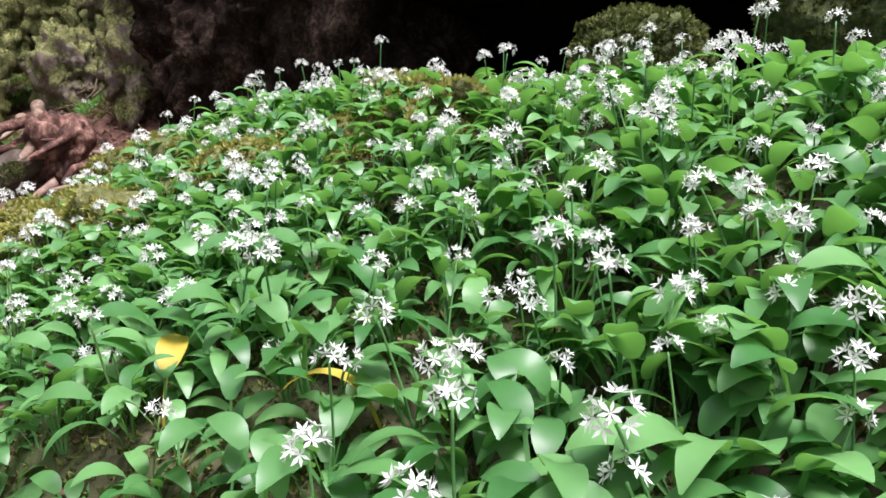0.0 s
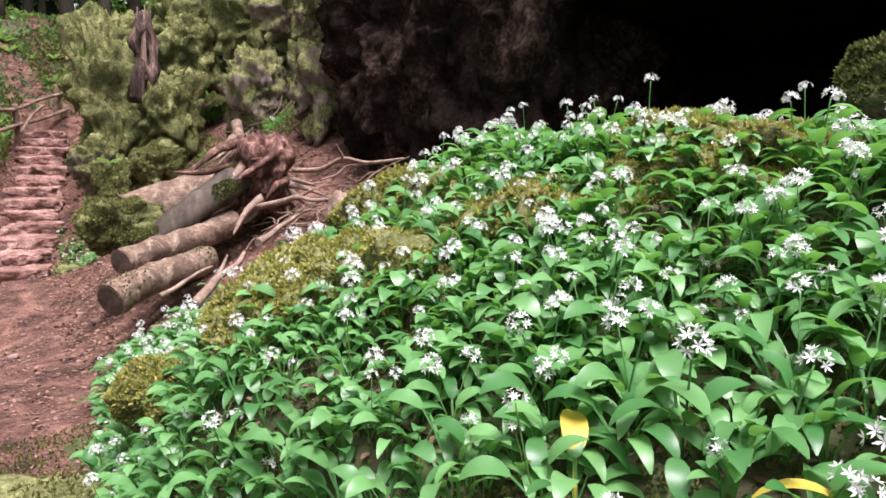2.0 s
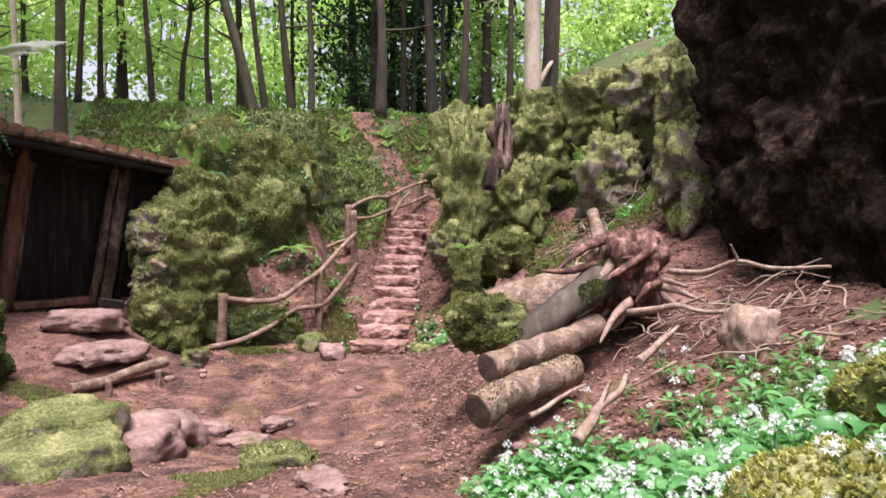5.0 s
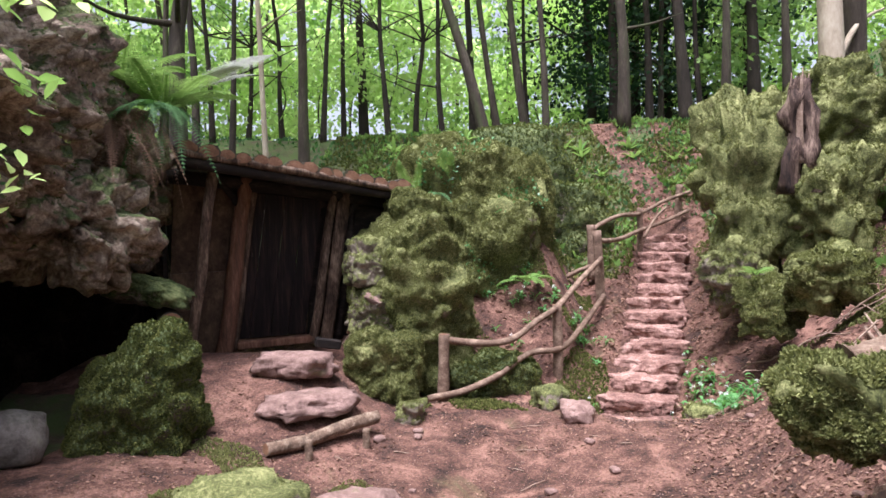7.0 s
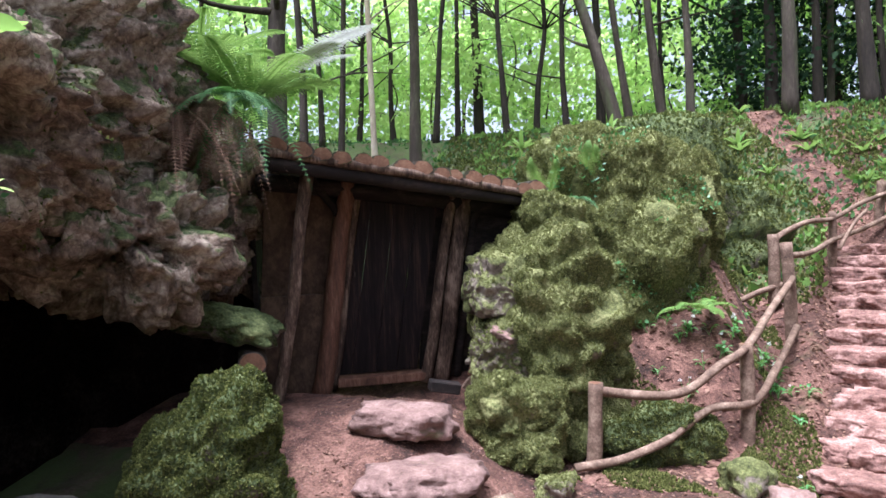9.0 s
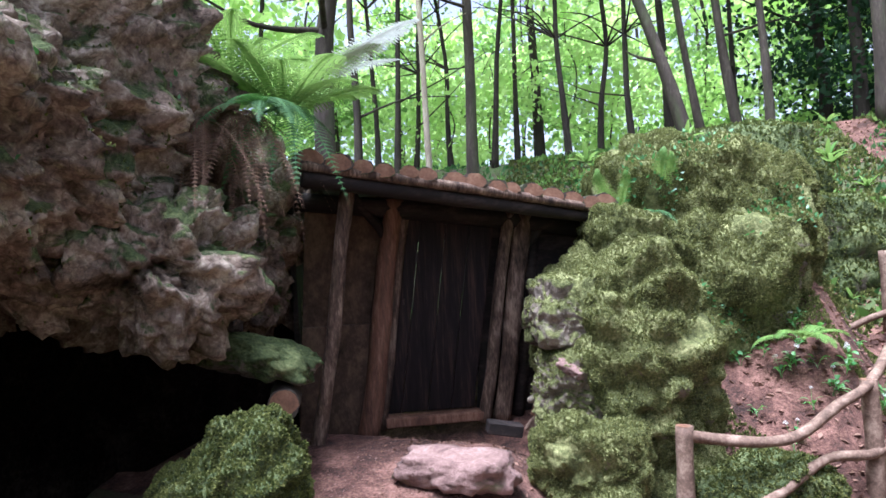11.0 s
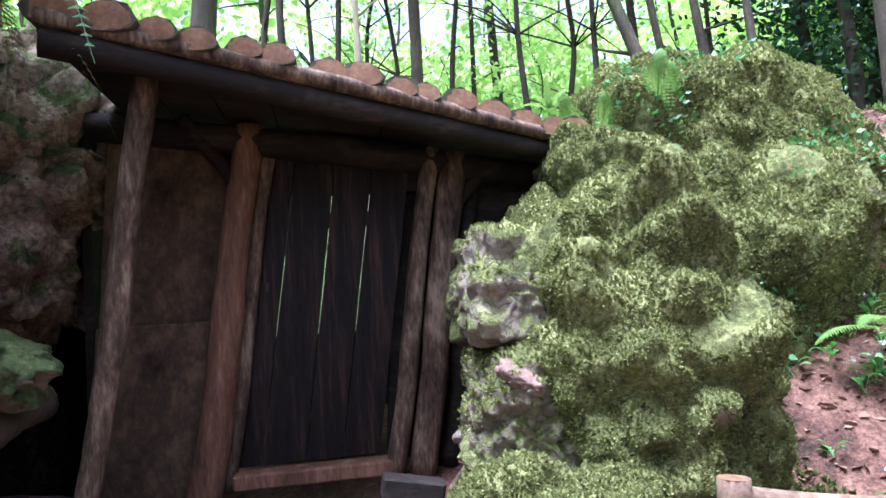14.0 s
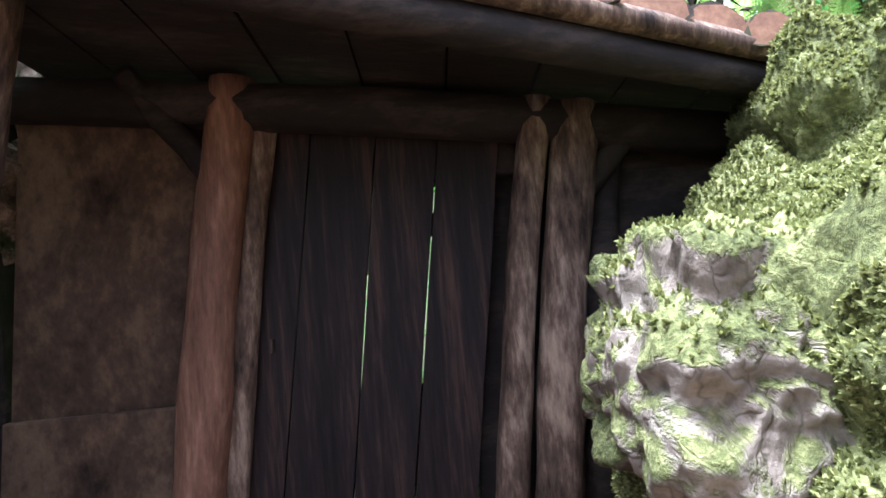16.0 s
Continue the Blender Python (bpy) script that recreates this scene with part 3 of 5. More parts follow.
rock("low_boulder", "low mossy boulder behind the rail", (-0.1, 8.35, 0.12), (0.55, 0.26, 0.3), 34, M_DEEPMOSS, 5, 25, (0, 0), 9000, (0.012, 0.03), M_MOSS2, face=-0.3, rough=0.25, boxy=0.15, block=0.03)
rock("purple_slab", "small bare purple-grey slab on moss", (-1.36, 7.9, 1.06), (0.11, 0.06, 0.03), 35, M_RED_ROCK, 4, 10, (25, 30), boxy=0.6, rough=0.2, fine=0.05)
rock("hollow_rock", "rough grey boulder above a dark hollow", (0.05, 9.85, 1.95), (0.45, 0.35, 0.4), 37, M_ROCK, 5, 0, (0, 0), 3000, (0.015, 0.03), M_MOSS, rough=0.25, crag=0.15)
rock("slope_boulder", "mossy boulder further up the slope", (0.3, 13.6, 3.2), (1.0, 0.9, 0.95), 39, M_DEEPMOSS, 5, 0, (0, 0), 7000, (0.03, 0.06), M_MOSS2)
rock("slope_rock", "dark mossy rock bank beside the steps", (1.0, 12.9, 2.0), (0.9, 1.0, 0.85), 41, M_DEEPMOSS, 5, 10, (0, 0), 14000, (0.025, 0.05), M_MOSS2, rough=0.22)

# ---- the rocks east of the steps ----
for nm, lab, at_, rad, sd, mt in (
        ("boulder", "grey rock with a mossy cap beside the steps", (2.75, 8.75, 1.25), (0.38, 0.36, 0.42), 43, M_ROCK),
        ("boulder", "mossy rock beside the steps", (2.85, 7.95, 0.95), (0.34, 0.32, 0.34), 45, M_MOSSROCK),
        ("boulder", "round mossy boulder on the slope", (3.15, 7.3, 1.25), (0.36, 0.34, 0.3), 47, M_MOSSROCK),
        ("boulder", "tall mossy rock column over the steps", (3.15, 9.4, 2.2), (0.5, 0.5, 1.15), 49, M_MOSSROCK),
        ("boulder", "mossy rock under the stump", (3.85, 8.9, 2.05), (0.55, 0.5, 0.75), 51, M_MOSSROCK),
        ("boulder", "mossy rock above the steps", (3.6, 10.6, 3.0), (0.7, 0.7, 0.9), 53, M_MOSSROCK),
        ("boulder", "mossy rock among roots", (4.6, 9.6, 3.2), (0.7, 0.6, 0.7), 55, M_MOSSROCK),
        ("boulder", "leaning brown rock with a mossy back", (4.35, 6.75, 2.3), (0.42, 0.45, 0.72), 57, M_ROCK),
        ("boulder", "upright rock with yellow-green moss", (4.2, 4.75, 2.15), (0.3, 0.35, 0.62), 59, M_ROCK),
        ("boulder", "block of cracked rock capped with moss", (4.9, 6.6, 3.45), (0.55, 0.55, 0.5), 61, M_ROCK),
        ("boulder", "block of cracked rock capped with moss", (4.7, 5.5, 3.1), (0.4, 0.5, 0.48), 63, M_ROCK),
        ("boulder", "brown cracked rock in the bank", (4.75, 5.6, 2.2), (0.45, 0.5, 0.5), 65, M_ROCK),
        ("boulder", "mossy rock high on the bank", (5.6, 7.6, 3.3), (0.7, 0.6, 0.7), 671, M_MOSSROCK),
        ("boulder", "mossy rock high on the bank", (5.4, 8.8, 3.6), (0.7, 0.7, 0.6), 673, M_MOSSROCK),
        ("boulder", "cracked rock under the mossy cap", (5.4, 6.7, 2.6), (0.6, 0.6, 0.7), 675, M_ROCK),
        ("boulder", "mossy rock at the root of the pale tree", (4.7, 10.6, 3.6), (0.7, 0.6, 0.6), 677, M_MOSSROCK),
        ("boulder", "mossy rock by the dark wall", (5.2, 5.2, 3.6), (0.6, 0.6, 0.5), 679, M_ROCK),
        ("boulder", "low mossy rock among sticks", (3.2, 5.9, 1.05), (0.3, 0.26, 0.18), 67, M_MOSSROCK)):
    rock(nm, lab, at_, rad, sd, mt, 5, sd * 11, (0, 0), 18000 if mt is M_MOSSROCK else 5000, (0.012, 0.032), M_MOSS, group="rocks east of the steps", face=0.0, patch=0.3, rough=0.3, boxy=0.4, fine=0.03, crag=0.14, block=0.08)

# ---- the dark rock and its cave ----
rock("dark_rock", "huge dark rock wall beside a black cave", (5.32, 2.95, 2.6), (1.6, 1.75, 2.9), 71, M_DARKROCK, 7, 0, (0, -4), structure=True, rough=0.14, boxy=0.5, fine=0.03, crag=0.05, block=0.09)
rock("cave_roof", "rock roof of the cave, coloured dark for shade", (6.2, -0.5, 3.9), (2.7, 3.4, 1.55), 73, M_SHADEROCK, 5, structure=True, rough=0.15, boxy=0.5)
rock("cave_back", "back wall of the cave, coloured black for shade", (8.2, 0.0, 2.0), (1.6, 4.5, 3.2), 75, M_SHADEROCK, 4, structure=True)
rock("cave_pillar", "dark mossy rock at the cave's far side", (4.2, -2.9, 1.9), (1.1, 1.0, 2.2), 77, M_DEEPMOSS, 5, 0, (0, 0), 6000, (0.02, 0.045), M_MOSS2, face=-0.3, structure=True, crag=0.1)
rock("cave_stone", "mossy boulder behind the flowers", (2.9, -1.2, 1.58), (0.27, 0.25, 0.18), 79, M_DEEPMOSS, 5, 0, (0, 0), 4000, (0.015, 0.03), M_MOSS2)
rock("cave_stone", "mossy boulder behind the flowers", (2.9, -1.9, 1.66), (0.3, 0.26, 0.2), 81, M_DEEPMOSS, 5, 0, (0, 0), 4000, (0.015, 0.03), M_MOSS2)
# mossy crest of the flower bank
for at_, rad, sd in (((1.45, -0.15, 0.9), (0.42, 0.36, 0.22), 83), ((1.75, -0.5, 1.05), (0.42, 0.4, 0.22), 85), ((2.05, -0.9, 1.22), (0.5, 0.4, 0.22), 87), ((1.25, 0.1, 0.74), (0.34, 0.36, 0.3), 89), ((1.05, 0.62, 0.42), (0.25, 0.3, 0.22), 91), ((1.9, 0.1, 1.08), (0.5, 0.35, 0.24), 93)):
    rock("bank_boulder", "boulder buried in bright yellow-green moss", at_, rad, sd, M_MOSSROCK, 5, sd * 9, (0, 0), 9000, (0.01, 0.026), M_BRIGHTMOSS, group="mossy crest of the bank", face=-0.4, patch=0.25, rough=0.25, boxy=0.1, block=0.02)

# ---- stones in and beside the path ----
STONES = [("path_slab", "loose flat red stone slab on the path", (-0.17, 5.3), (0.2, 0.16, 0.05), 101, M_RED_ROCK, 0.03),
          ("path_slab", "tilted red stone slab on the path", (0.1, 5.62), (0.17, 0.12, 0.05), 103, M_RED_ROCK, 0.05),
          ("path_slab", "upright red stone in the path's edge", (-0.5, 5.6), (0.1, 0.18, 0.08), 105, M_RED_ROCK, 0.04),
          ("path_slab", "pointed red stone lying on the path", (0.38, 3.0), (0.22, 0.13, 0.05), 107, M_RED_ROCK, 0.03),
          ("edge_rock", "mossy rock at the path's edge", (-1.5, 4.65), (0.42, 0.35, 0.26), 109, M_ROCK, 0.08),
          ("edge_rock", "mossy rock at the path's edge", (-1.35, 3.95), (0.4, 0.35, 0.2), 111, M_ROCK, 0.05),
          ("edge_rock", "low red rock by the path", (-0.95, 4.75), (0.35, 0.28, 0.22), 113, M_RED_ROCK, 0.05),
          ("edge_rock", "low mossy red rock by the path", (-0.85, 5.35), (0.3, 0.3, 0.2), 115, M_RED_ROCK, 0.04),
          ("ledge_rock", "long red rock ledge before the door", (-2.05, 7.2), (0.42, 0.26, 0.13), 117, M_RED_ROCK, 0.06),
          ("ledge_rock", "sloping red rock below the door", (-1.72, 6.75), (0.48, 0.3, 0.11), 119, M_RED_ROCK, 0.05),
          ("rail_stone", "mossy stone at the foot of the rail", (-0.85, 7.3), (0.18, 0.15, 0.12), 121, M_ROCK, 0.05),
          ("stair_stone", "mossy stone under the rail", (0.55, 7.75), (0.2, 0.18, 0.18), 123, M_ROCK, 0.04),
          ("stair_stone", "dark stone beside the lowest step", (0.8, 7.35), (0.16, 0.16, 0.14), 125, M_RED_ROCK, 0.04),
          ("stair_stone", "mossy stone beside the lowest step", (2.0, 7.45), (0.16, 0.2, 0.12), 127, M_ROCK, 0.04),
          ("path_slab", "mossy stone sunk in the path", (0.1, 3.9), (0.22, 0.3, 0.1), 129, M_ROCK, 0.02),
          ("edge_rock", "mossy stone at the foot of the bank", (0.45, 0.75), (0.3, 0.22, 0.16), 131, M_ROCK, 0.04),
          ("edge_rock", "pale stone below the sticks", (2.9, 2.4), (0.16, 0.14, 0.2), 133, M_STICK, 0.12)]
for nm, lab, (x_, y_), rad, sd, mt, lift in STONES:
    rock(nm, lab, (x_, y_, ground_at(x_, y_) + lift), rad, sd, mt, 4, sd * 23 % 180, (0, 0), 1500 if mt is M_ROCK else 0, (0.01, 0.025), M_MOSS, face=0.3, patch=0.45, rough=0.25, boxy=0.5, fine=0.04, block=0.015)

# ---- the steps ----
stairs = thing("stairs", "worn red stone steps climbing through the rocks", "", kind="structure")
STEP_N = 14
for i in range(STEP_N):
    sx, sy, sz = 1.5 + 0.108 * i, 7.9 + 0.365 * i, -0.25 + 0.167 * i
    w = 0.86 - 0.008 * i + 0.06 * math.sin(i * 2.3)
    bm = blob((w / 2 * 1.05, 0.26, 0.12), 200 + i, 5, rough=0.16, boxy=0.7, fine=0.06, block=0.022)
    bmesh.ops.transform(bm, matrix=pose(0.03 * math.sin(i * 5.1), 0, 0, 2, 2 * math.sin(i * 3.1), -16 + 5 * math.sin(i * 1.7)), verts=bm.verts)
    st = part("step", bm, M_STEP, stairs)
    st.location = (sx, sy + 0.14, sz - 0.1)

# ---- the rustic handrail ----
def rail_thing(label, posts, rails, group="handrail"):
    base = posts[0][0]
    th = thing("handrail", label, "handrail", base, 0, group)
    for n_, (a, b, r) in enumerate(posts):
        a, b = Vector(a) - Vector(base), Vector(b) - Vector(base)
        po = part("post", tube([a - Vector((0, 0, 0.12)), (a + b) / 2 + Vector((0.01, 0, 0)), b], [r, r * 0.95, r * 0.92], 10, n_ + 3, 0.07), M_RAIL, th)
        part("cut_top", disc(b, b - a, r * 0.9, n_), M_CUT, po)
    for n_, (pts, r) in enumerate(rails):
        pts = [Vector(p) - Vector(base) for p in pts]
        part("rail", tube(pts, [r * (1 - 0.1 * k / len(pts)) for k in range(len(pts))], 8, n_ + 11, 0.12), M_RAIL, th)
    return th


rail_thing("lower rustic handrail of crooked peeled branches",
           [((-0.62, 7.916, -0.16), (-0.58, 7.907, 0.68), 0.065), ((0.69, 8.661, 0.02), (0.69, 8.644, 0.95), 0.065), ((1.42, 10.3, 0.74), (1.37, 10.282, 1.9), 0.07)],
           [([(-0.6, 7.89, 0.62), (-0.2, 8.063, 0.56), (0.15, 8.237, 0.58), (0.45, 8.453, 0.78), (0.69, 8.618, 0.92), (1.05, 9.394, 1.22), (1.42, 10.209, 1.5)], 0.04),
            ([(-0.75, 7.76, 0.0), (-0.35, 7.933, 0.06), (0.0, 8.107, 0.2), (0.35, 8.41, 0.4), (0.75, 8.653, 0.44), (1.1, 9.394, 0.68), (1.45, 10.209, 0.98)], 0.038)])
rail_thing("upper rustic handrail of crooked branches beside the steps",
           [((1.36, 10.9, 1.3), (1.36, 10.9, 2.02), 0.07), ((2.3, 12.1, 1.55), (2.31, 12.07, 2.36), 0.055), ((3.12, 13.03, 2.0), (3.21, 13.03, 2.85), 0.065)],
           [([(1.34, 10.85, 1.85), (1.5, 11.2, 2.02), (1.9, 11.6, 2.2), (2.31, 12.05, 2.26), (2.8, 12.6, 2.5), (3.4, 13.1, 2.72)], 0.035),
            ([(1.4, 10.3, 1.75), (1.8, 11.0, 1.8), (2.3, 12.0, 1.98), (2.75, 12.5, 2.12), (3.35, 13.0, 2.38)], 0.035),
            ([(2.35, 11.95, 1.85), (2.6, 12.2, 2.2), (2.85, 12.5, 2.4)], 0.025),
            ([(0.8, 10.6, 1.15), (1.1, 10.75, 1.3), (1.45, 10.9, 1.42)], 0.035)])

# ---- the shed built against the rock ----
shed = thing("shed", "low timber shed with plank door and log roof", "shed", (-3.25, 8.37, 0.02), 29)
shed.matrix_world = pose(-3.25, 8.37, 0.02, 6.0, -2.6, 29)


def shed_post(name, a, b, r0, r1, mat, seed, label="", knob=0.1, mid=(0, 0, 0)):
    a, b = Vector(a), Vector(b)
    m = (a + b) / 2 + Vector(mid)
    return part(name, tube([a, (a + m) / 2 + Vector((0.012, 0, 0)), m, (m + b) / 2 - Vector((0.01, 0, 0)), b], [r0, (r0 * 3 + r1) / 4, (r0 + r1) / 2, (r0 + 3 * r1) / 4, r1], 12, seed, knob), mat, shed, label)


shed_post("post", (0.0, 0, 0.35), (0.19, 0.0, 2.5), 0.1, 0.085, M_POST, 1, "reddish peeled trunk post")
shed_post("post", (0.11, 0.06, 0.4), (0.29, 0.06, 2.44), 0.05, 0.05, M_GREYPOST, 2, "grey squared door jamb", 0.04)
shed_post("post", (-0.47, -0.62, 0.2), (-0.22, -0.62, 2.6), 0.055, 0.06, M_GREYPOST, 3, "thin crooked leaning post", 0.12, (0.03, 0, 0))
shed_post("post", (1.07, 0.0, 0.4), (1.26, 0.0, 2.34), 0.06, 0.055, M_GREYPOST, 4, "split grey post", 0.06)
shed_post("post", (1.24, 0.02, 0.4), (1.41, 0.02, 2.31), 0.085, 0.085, M_GREYPOST, 5, "knotted grey trunk post")
shed_post("post", (1.42, 0.12, 0.4), (1.55, 0.12, 2.27), 0.06, 0.06, M_DARKWOOD, 6)
shed_post("brace", (1.36, 0.06, 1.95), (1.68, 0.04, 2.26), 0.05, 0.04, M_DARKBARK, 7, "forked branch brace", 0.12)
shed_post("brace", (0.12, 0.0, 2.15), (-0.18, -0.05, 2.55), 0.045, 0.035, M_DARKWOOD, 8, "short dark brace")
door = part("door", board((0.98, 0.03, 0.09), 1), M_DARKWOOD, shed, "dark plank door, closed, with light showing through its gaps")
door.location = (0.62, 0.17, 1.9)
# planks lean with the frame
low = (0.13, 0.30, 0.55, 0.765, 0.99)
top = (0.30, 0.46, 0.70, 0.93, 1.16)
for i in range(4):
    bm = board((1, 0.035, 1.86), 20 + i, 0.004, 0.003)
    bmesh.ops.subdivide_edges(bm, edges=[e for e in bm.edges if abs((e.verts[0].co - e.verts[1].co).z) > 1], cuts=8, use_grid_fill=True)
    for v in bm.verts:
        k = v.co.z / 2.0
        a, b = low[i] * (1 - k) + top[i] * k, low[i + 1] * (1 - k) + top[i + 1] * k
        g = 0.0024 + 0.0045 * noise.noise(Vector((i * 9, 0, v.co.z * 5)))
        v.co.x = a + g + (v.co.x + 0.5) * (b - a - 2 * g) - 0.62
        v.co.z += -1.38
    part("plank", bm, M_PLANK, door).location = (0, -0.06, 0)
part("latch", board((0.012, 0.02, 0.05), 3, 0.002), M_IRON, door).location = (-0.32, -0.085, -0.37)
bm = board((0.92, 0.14, 0.09), 30, 0.012, 0.01)
part("sill", bm, M_POST, shed, "worn reddish door sill").location = (0.56, 0.02, 0.42)
for n_, (xa, xb, za, zb, yy) in enumerate(((-0.62, 0.05, 0.3, 1.38, 0.06), (-0.62, 0.2, 1.3, 2.54, 0.1), (1.36, 2.15, 0.3, 2.18, 0.16))):
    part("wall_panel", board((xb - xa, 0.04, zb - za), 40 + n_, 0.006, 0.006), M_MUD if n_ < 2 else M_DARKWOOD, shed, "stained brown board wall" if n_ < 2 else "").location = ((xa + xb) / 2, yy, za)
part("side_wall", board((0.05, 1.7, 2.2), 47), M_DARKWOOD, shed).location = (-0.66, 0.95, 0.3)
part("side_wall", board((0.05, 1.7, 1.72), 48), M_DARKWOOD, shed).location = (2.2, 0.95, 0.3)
# Unseen low wall, added to cut the light coming in from behind.
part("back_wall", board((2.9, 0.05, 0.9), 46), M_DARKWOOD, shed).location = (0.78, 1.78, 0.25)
# Filler board behind the posts, added to close a bright gap beside the door.
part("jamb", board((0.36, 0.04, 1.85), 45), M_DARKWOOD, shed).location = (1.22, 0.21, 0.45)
part("header", board((1.1, 0.1, 0.35), 49), M_DARKWOOD, shed, "header over the door, coloured dark for the shade there").location = (0.72, 0.16, 2.1)


# the roof slopes down to the east; its edge juts further at the west end
def eave(k):
    return Vector((-0.45 + 2.68 * k, -0.98 + 0.76 * k, 2.67 - 0.42 * k - 0.05 * math.sin(math.pi * k)+0.06*math.sin(math.pi*k)))


for i in range(9):
    k0, k1 = i / 9, (i + 1) / 9 - 0.004
    a, b = eave(k0), eave(k1)
    bm = bmesh.new()
    vs = []
    for z_ in (0.0, 0.035):
        for p in (a, b, Vector((b.x, 1.75, b.z - 0.1)), Vector((a.x, 1.75, a.z - 0.1))):
            vs.append(bm.verts.new(p + Vector((0, 0, z_ + 0.004 * math.sin(i * 3)))))
    for f in ((3, 2, 1, 0), (4, 5, 6, 7), (0, 1, 5, 4), (1, 2, 6, 5), (2, 3, 7, 6), (3, 0, 4, 7)):
        bm.faces.new([vs[j] for j in f])
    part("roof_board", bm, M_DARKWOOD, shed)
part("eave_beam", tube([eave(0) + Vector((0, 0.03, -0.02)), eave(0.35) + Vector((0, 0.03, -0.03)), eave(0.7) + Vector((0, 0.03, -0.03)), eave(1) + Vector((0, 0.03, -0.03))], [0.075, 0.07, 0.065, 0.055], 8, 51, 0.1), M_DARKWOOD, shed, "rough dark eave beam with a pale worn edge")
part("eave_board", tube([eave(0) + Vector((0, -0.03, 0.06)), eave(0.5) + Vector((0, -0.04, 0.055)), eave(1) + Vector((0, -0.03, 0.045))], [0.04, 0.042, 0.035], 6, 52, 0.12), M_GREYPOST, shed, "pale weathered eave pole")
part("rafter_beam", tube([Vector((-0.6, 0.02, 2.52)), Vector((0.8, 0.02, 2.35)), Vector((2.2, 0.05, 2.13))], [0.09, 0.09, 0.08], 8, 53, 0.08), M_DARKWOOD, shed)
def flat(bm, z0):
    """Split poles: lower and flatter underneath than above."""
    for v in bm.verts:
        d = v.co.z - z0
        if abs(d) < 0.2:
            v.co.z = z0 - 0.03 + (d * 0.85 if d > 0 else d * 0.35)
    return bm


rng_r = random.Random(5)
for i in range(15):
    k = 0.02 + 0.965 * i / 14 + rng_r.uniform(-0.012, 0.012)
    e = eave(k) + Vector((0, -0.05 + rng_r.uniform(-0.03, 0.04), 0.115 + rng_r.uniform(-0.012, 0.015)))
    r = rng_r.uniform(0.09, 0.125)
    back = Vector((e.x + rng_r.uniform(-0.03, 0.03), 1.7, e.z - 0.1))
    lg = part("roof_log", flat(tube([e, (e + back) / 2, back], [r, r * 0.97, r * 0.95], 9, 60 + i, 0.14), e.z), M_BARK, shed, "split log roof pole with a sawn end")
    part("sawn_end", flat(disc(e, e - back, r * 0.93, i, 9), e.z), M_CUT, lg)


# the whole front leans to the east
LEAN = 0.075
for o in list(shed.children) + list(door.children):
    if o.name.split(".")[0] in ("post", "brace", "plank", "latch", "wall_panel", "jamb"):
        z0 = o.location.z + (door.location.z if o.parent is door else 0)
        for v in o.data.vertices:
            v.co.x += LEAN * (v.co.z + z0 - 1.2)

# ---- logs ----
def log_thing(name, label, a, b, r0, r1, seed, mat=None, bend=0.02, sides=16, end=None, moss=0):
    a, b = Vector(a), Vector(b)
    m = (a + b) / 2
    th = thing(name, label, "log", a)
    d = b - a
    pts = [d * (k / 5) + Vector((0, 0, bend * math.sin(k * 1.1 + seed))) for k in range(6)]
    bark = part("trunk", tube(pts, [r0 + (r1 - r0) * k / 5 for k in range(6)], sides, seed, 0.1), mat or M_LOG, th)
    part("sawn_end", disc(pts[0], pts[0] - pts[1], r0 * 0.95, seed, 16), end or M_CUT, th, "weathered sawn end")
    part("sawn_end", disc(pts[-1], pts[-1] - pts[-2], r1 * 0.95, seed + 1, 16), end or M_CUT, th)
    if moss:
        mossed(bark, moss, 0.01, 0.024, seed, M_MOSS2, 0.1, 0.4)
    return th


M_OLDEND = varied("old_sawn_end", [(0.3, (0.03, 0.018, 0.013)), (0.5, (0.09, 0.06, 0.045)), (0.72, (0.2, 0.14, 0.1))], 9.0, 0.85, 0.5, 0.006, 5)
log_thing("log", "short peeled log lying beside the path", (1.28, 2.8, 0.42), (2.12, 3.22, 0.58), 0.115, 0.105, 301, None, 0.015, end=M_OLDEND, moss=700)
log_thing("log", "pale split log lying behind another log", (1.45, 3.12, 0.6), (2.5, 3.6, 0.8), 0.1, 0.11, 303, None, 0.01, end=M_OLDEND)
log_thing("log", "cut log stacked in a rock niche", (-3.05, 6.66, 0.92), (-3.55, 7.43, 1.0), 0.105, 0.1, 305, M_BARK)
log_thing("fallen_log", "fallen trunk with mossy bark leaning on the root plate", (1.72, 3.42, 0.66), (2.62, 3.66, 1.22), 0.11, 0.13, 307, M_BARK, 0.02, moss=14000)
log_thing("fallen_log", "thick fallen trunk behind the logs", (1.75, 4.0, 0.85), (3.1, 3.95, 1.2), 0.2, 0.24, 309, M_LOG, 0.02, moss=2500)
log_thing("step_log", "log laid as the edge of a step", (-1.85, 5.98, -0.06), (-1.1, 6.82, 0.01), 0.055, 0.06, 311, M_LOG)
for (x_, y_) in ((-1.6, 6.2), (-1.2, 6.6)):
    th = thing("step_peg", "short wooden peg holding a step log", "peg", (x_ + 0.05, y_ - 0.05, -0.26))
    part("peg", tube([(0, 0, 0), (0.01, 0, 0.12), (0.01, 0, 0.24)], [0.035, 0.035, 0.033], 8, 4), M_LOG, th)
rock("moss_block", "stump end shaggy with thick moss", (1.72, 3.95, 0.78), (0.3, 0.28, 0.24), 313, M_MOSSROCK, 5, 0, (0, 0), 12000, (0.015, 0.035), M_MOSS, face=-0.5, patch=0.25, rough=0.3, boxy=0.3, block=0.02)
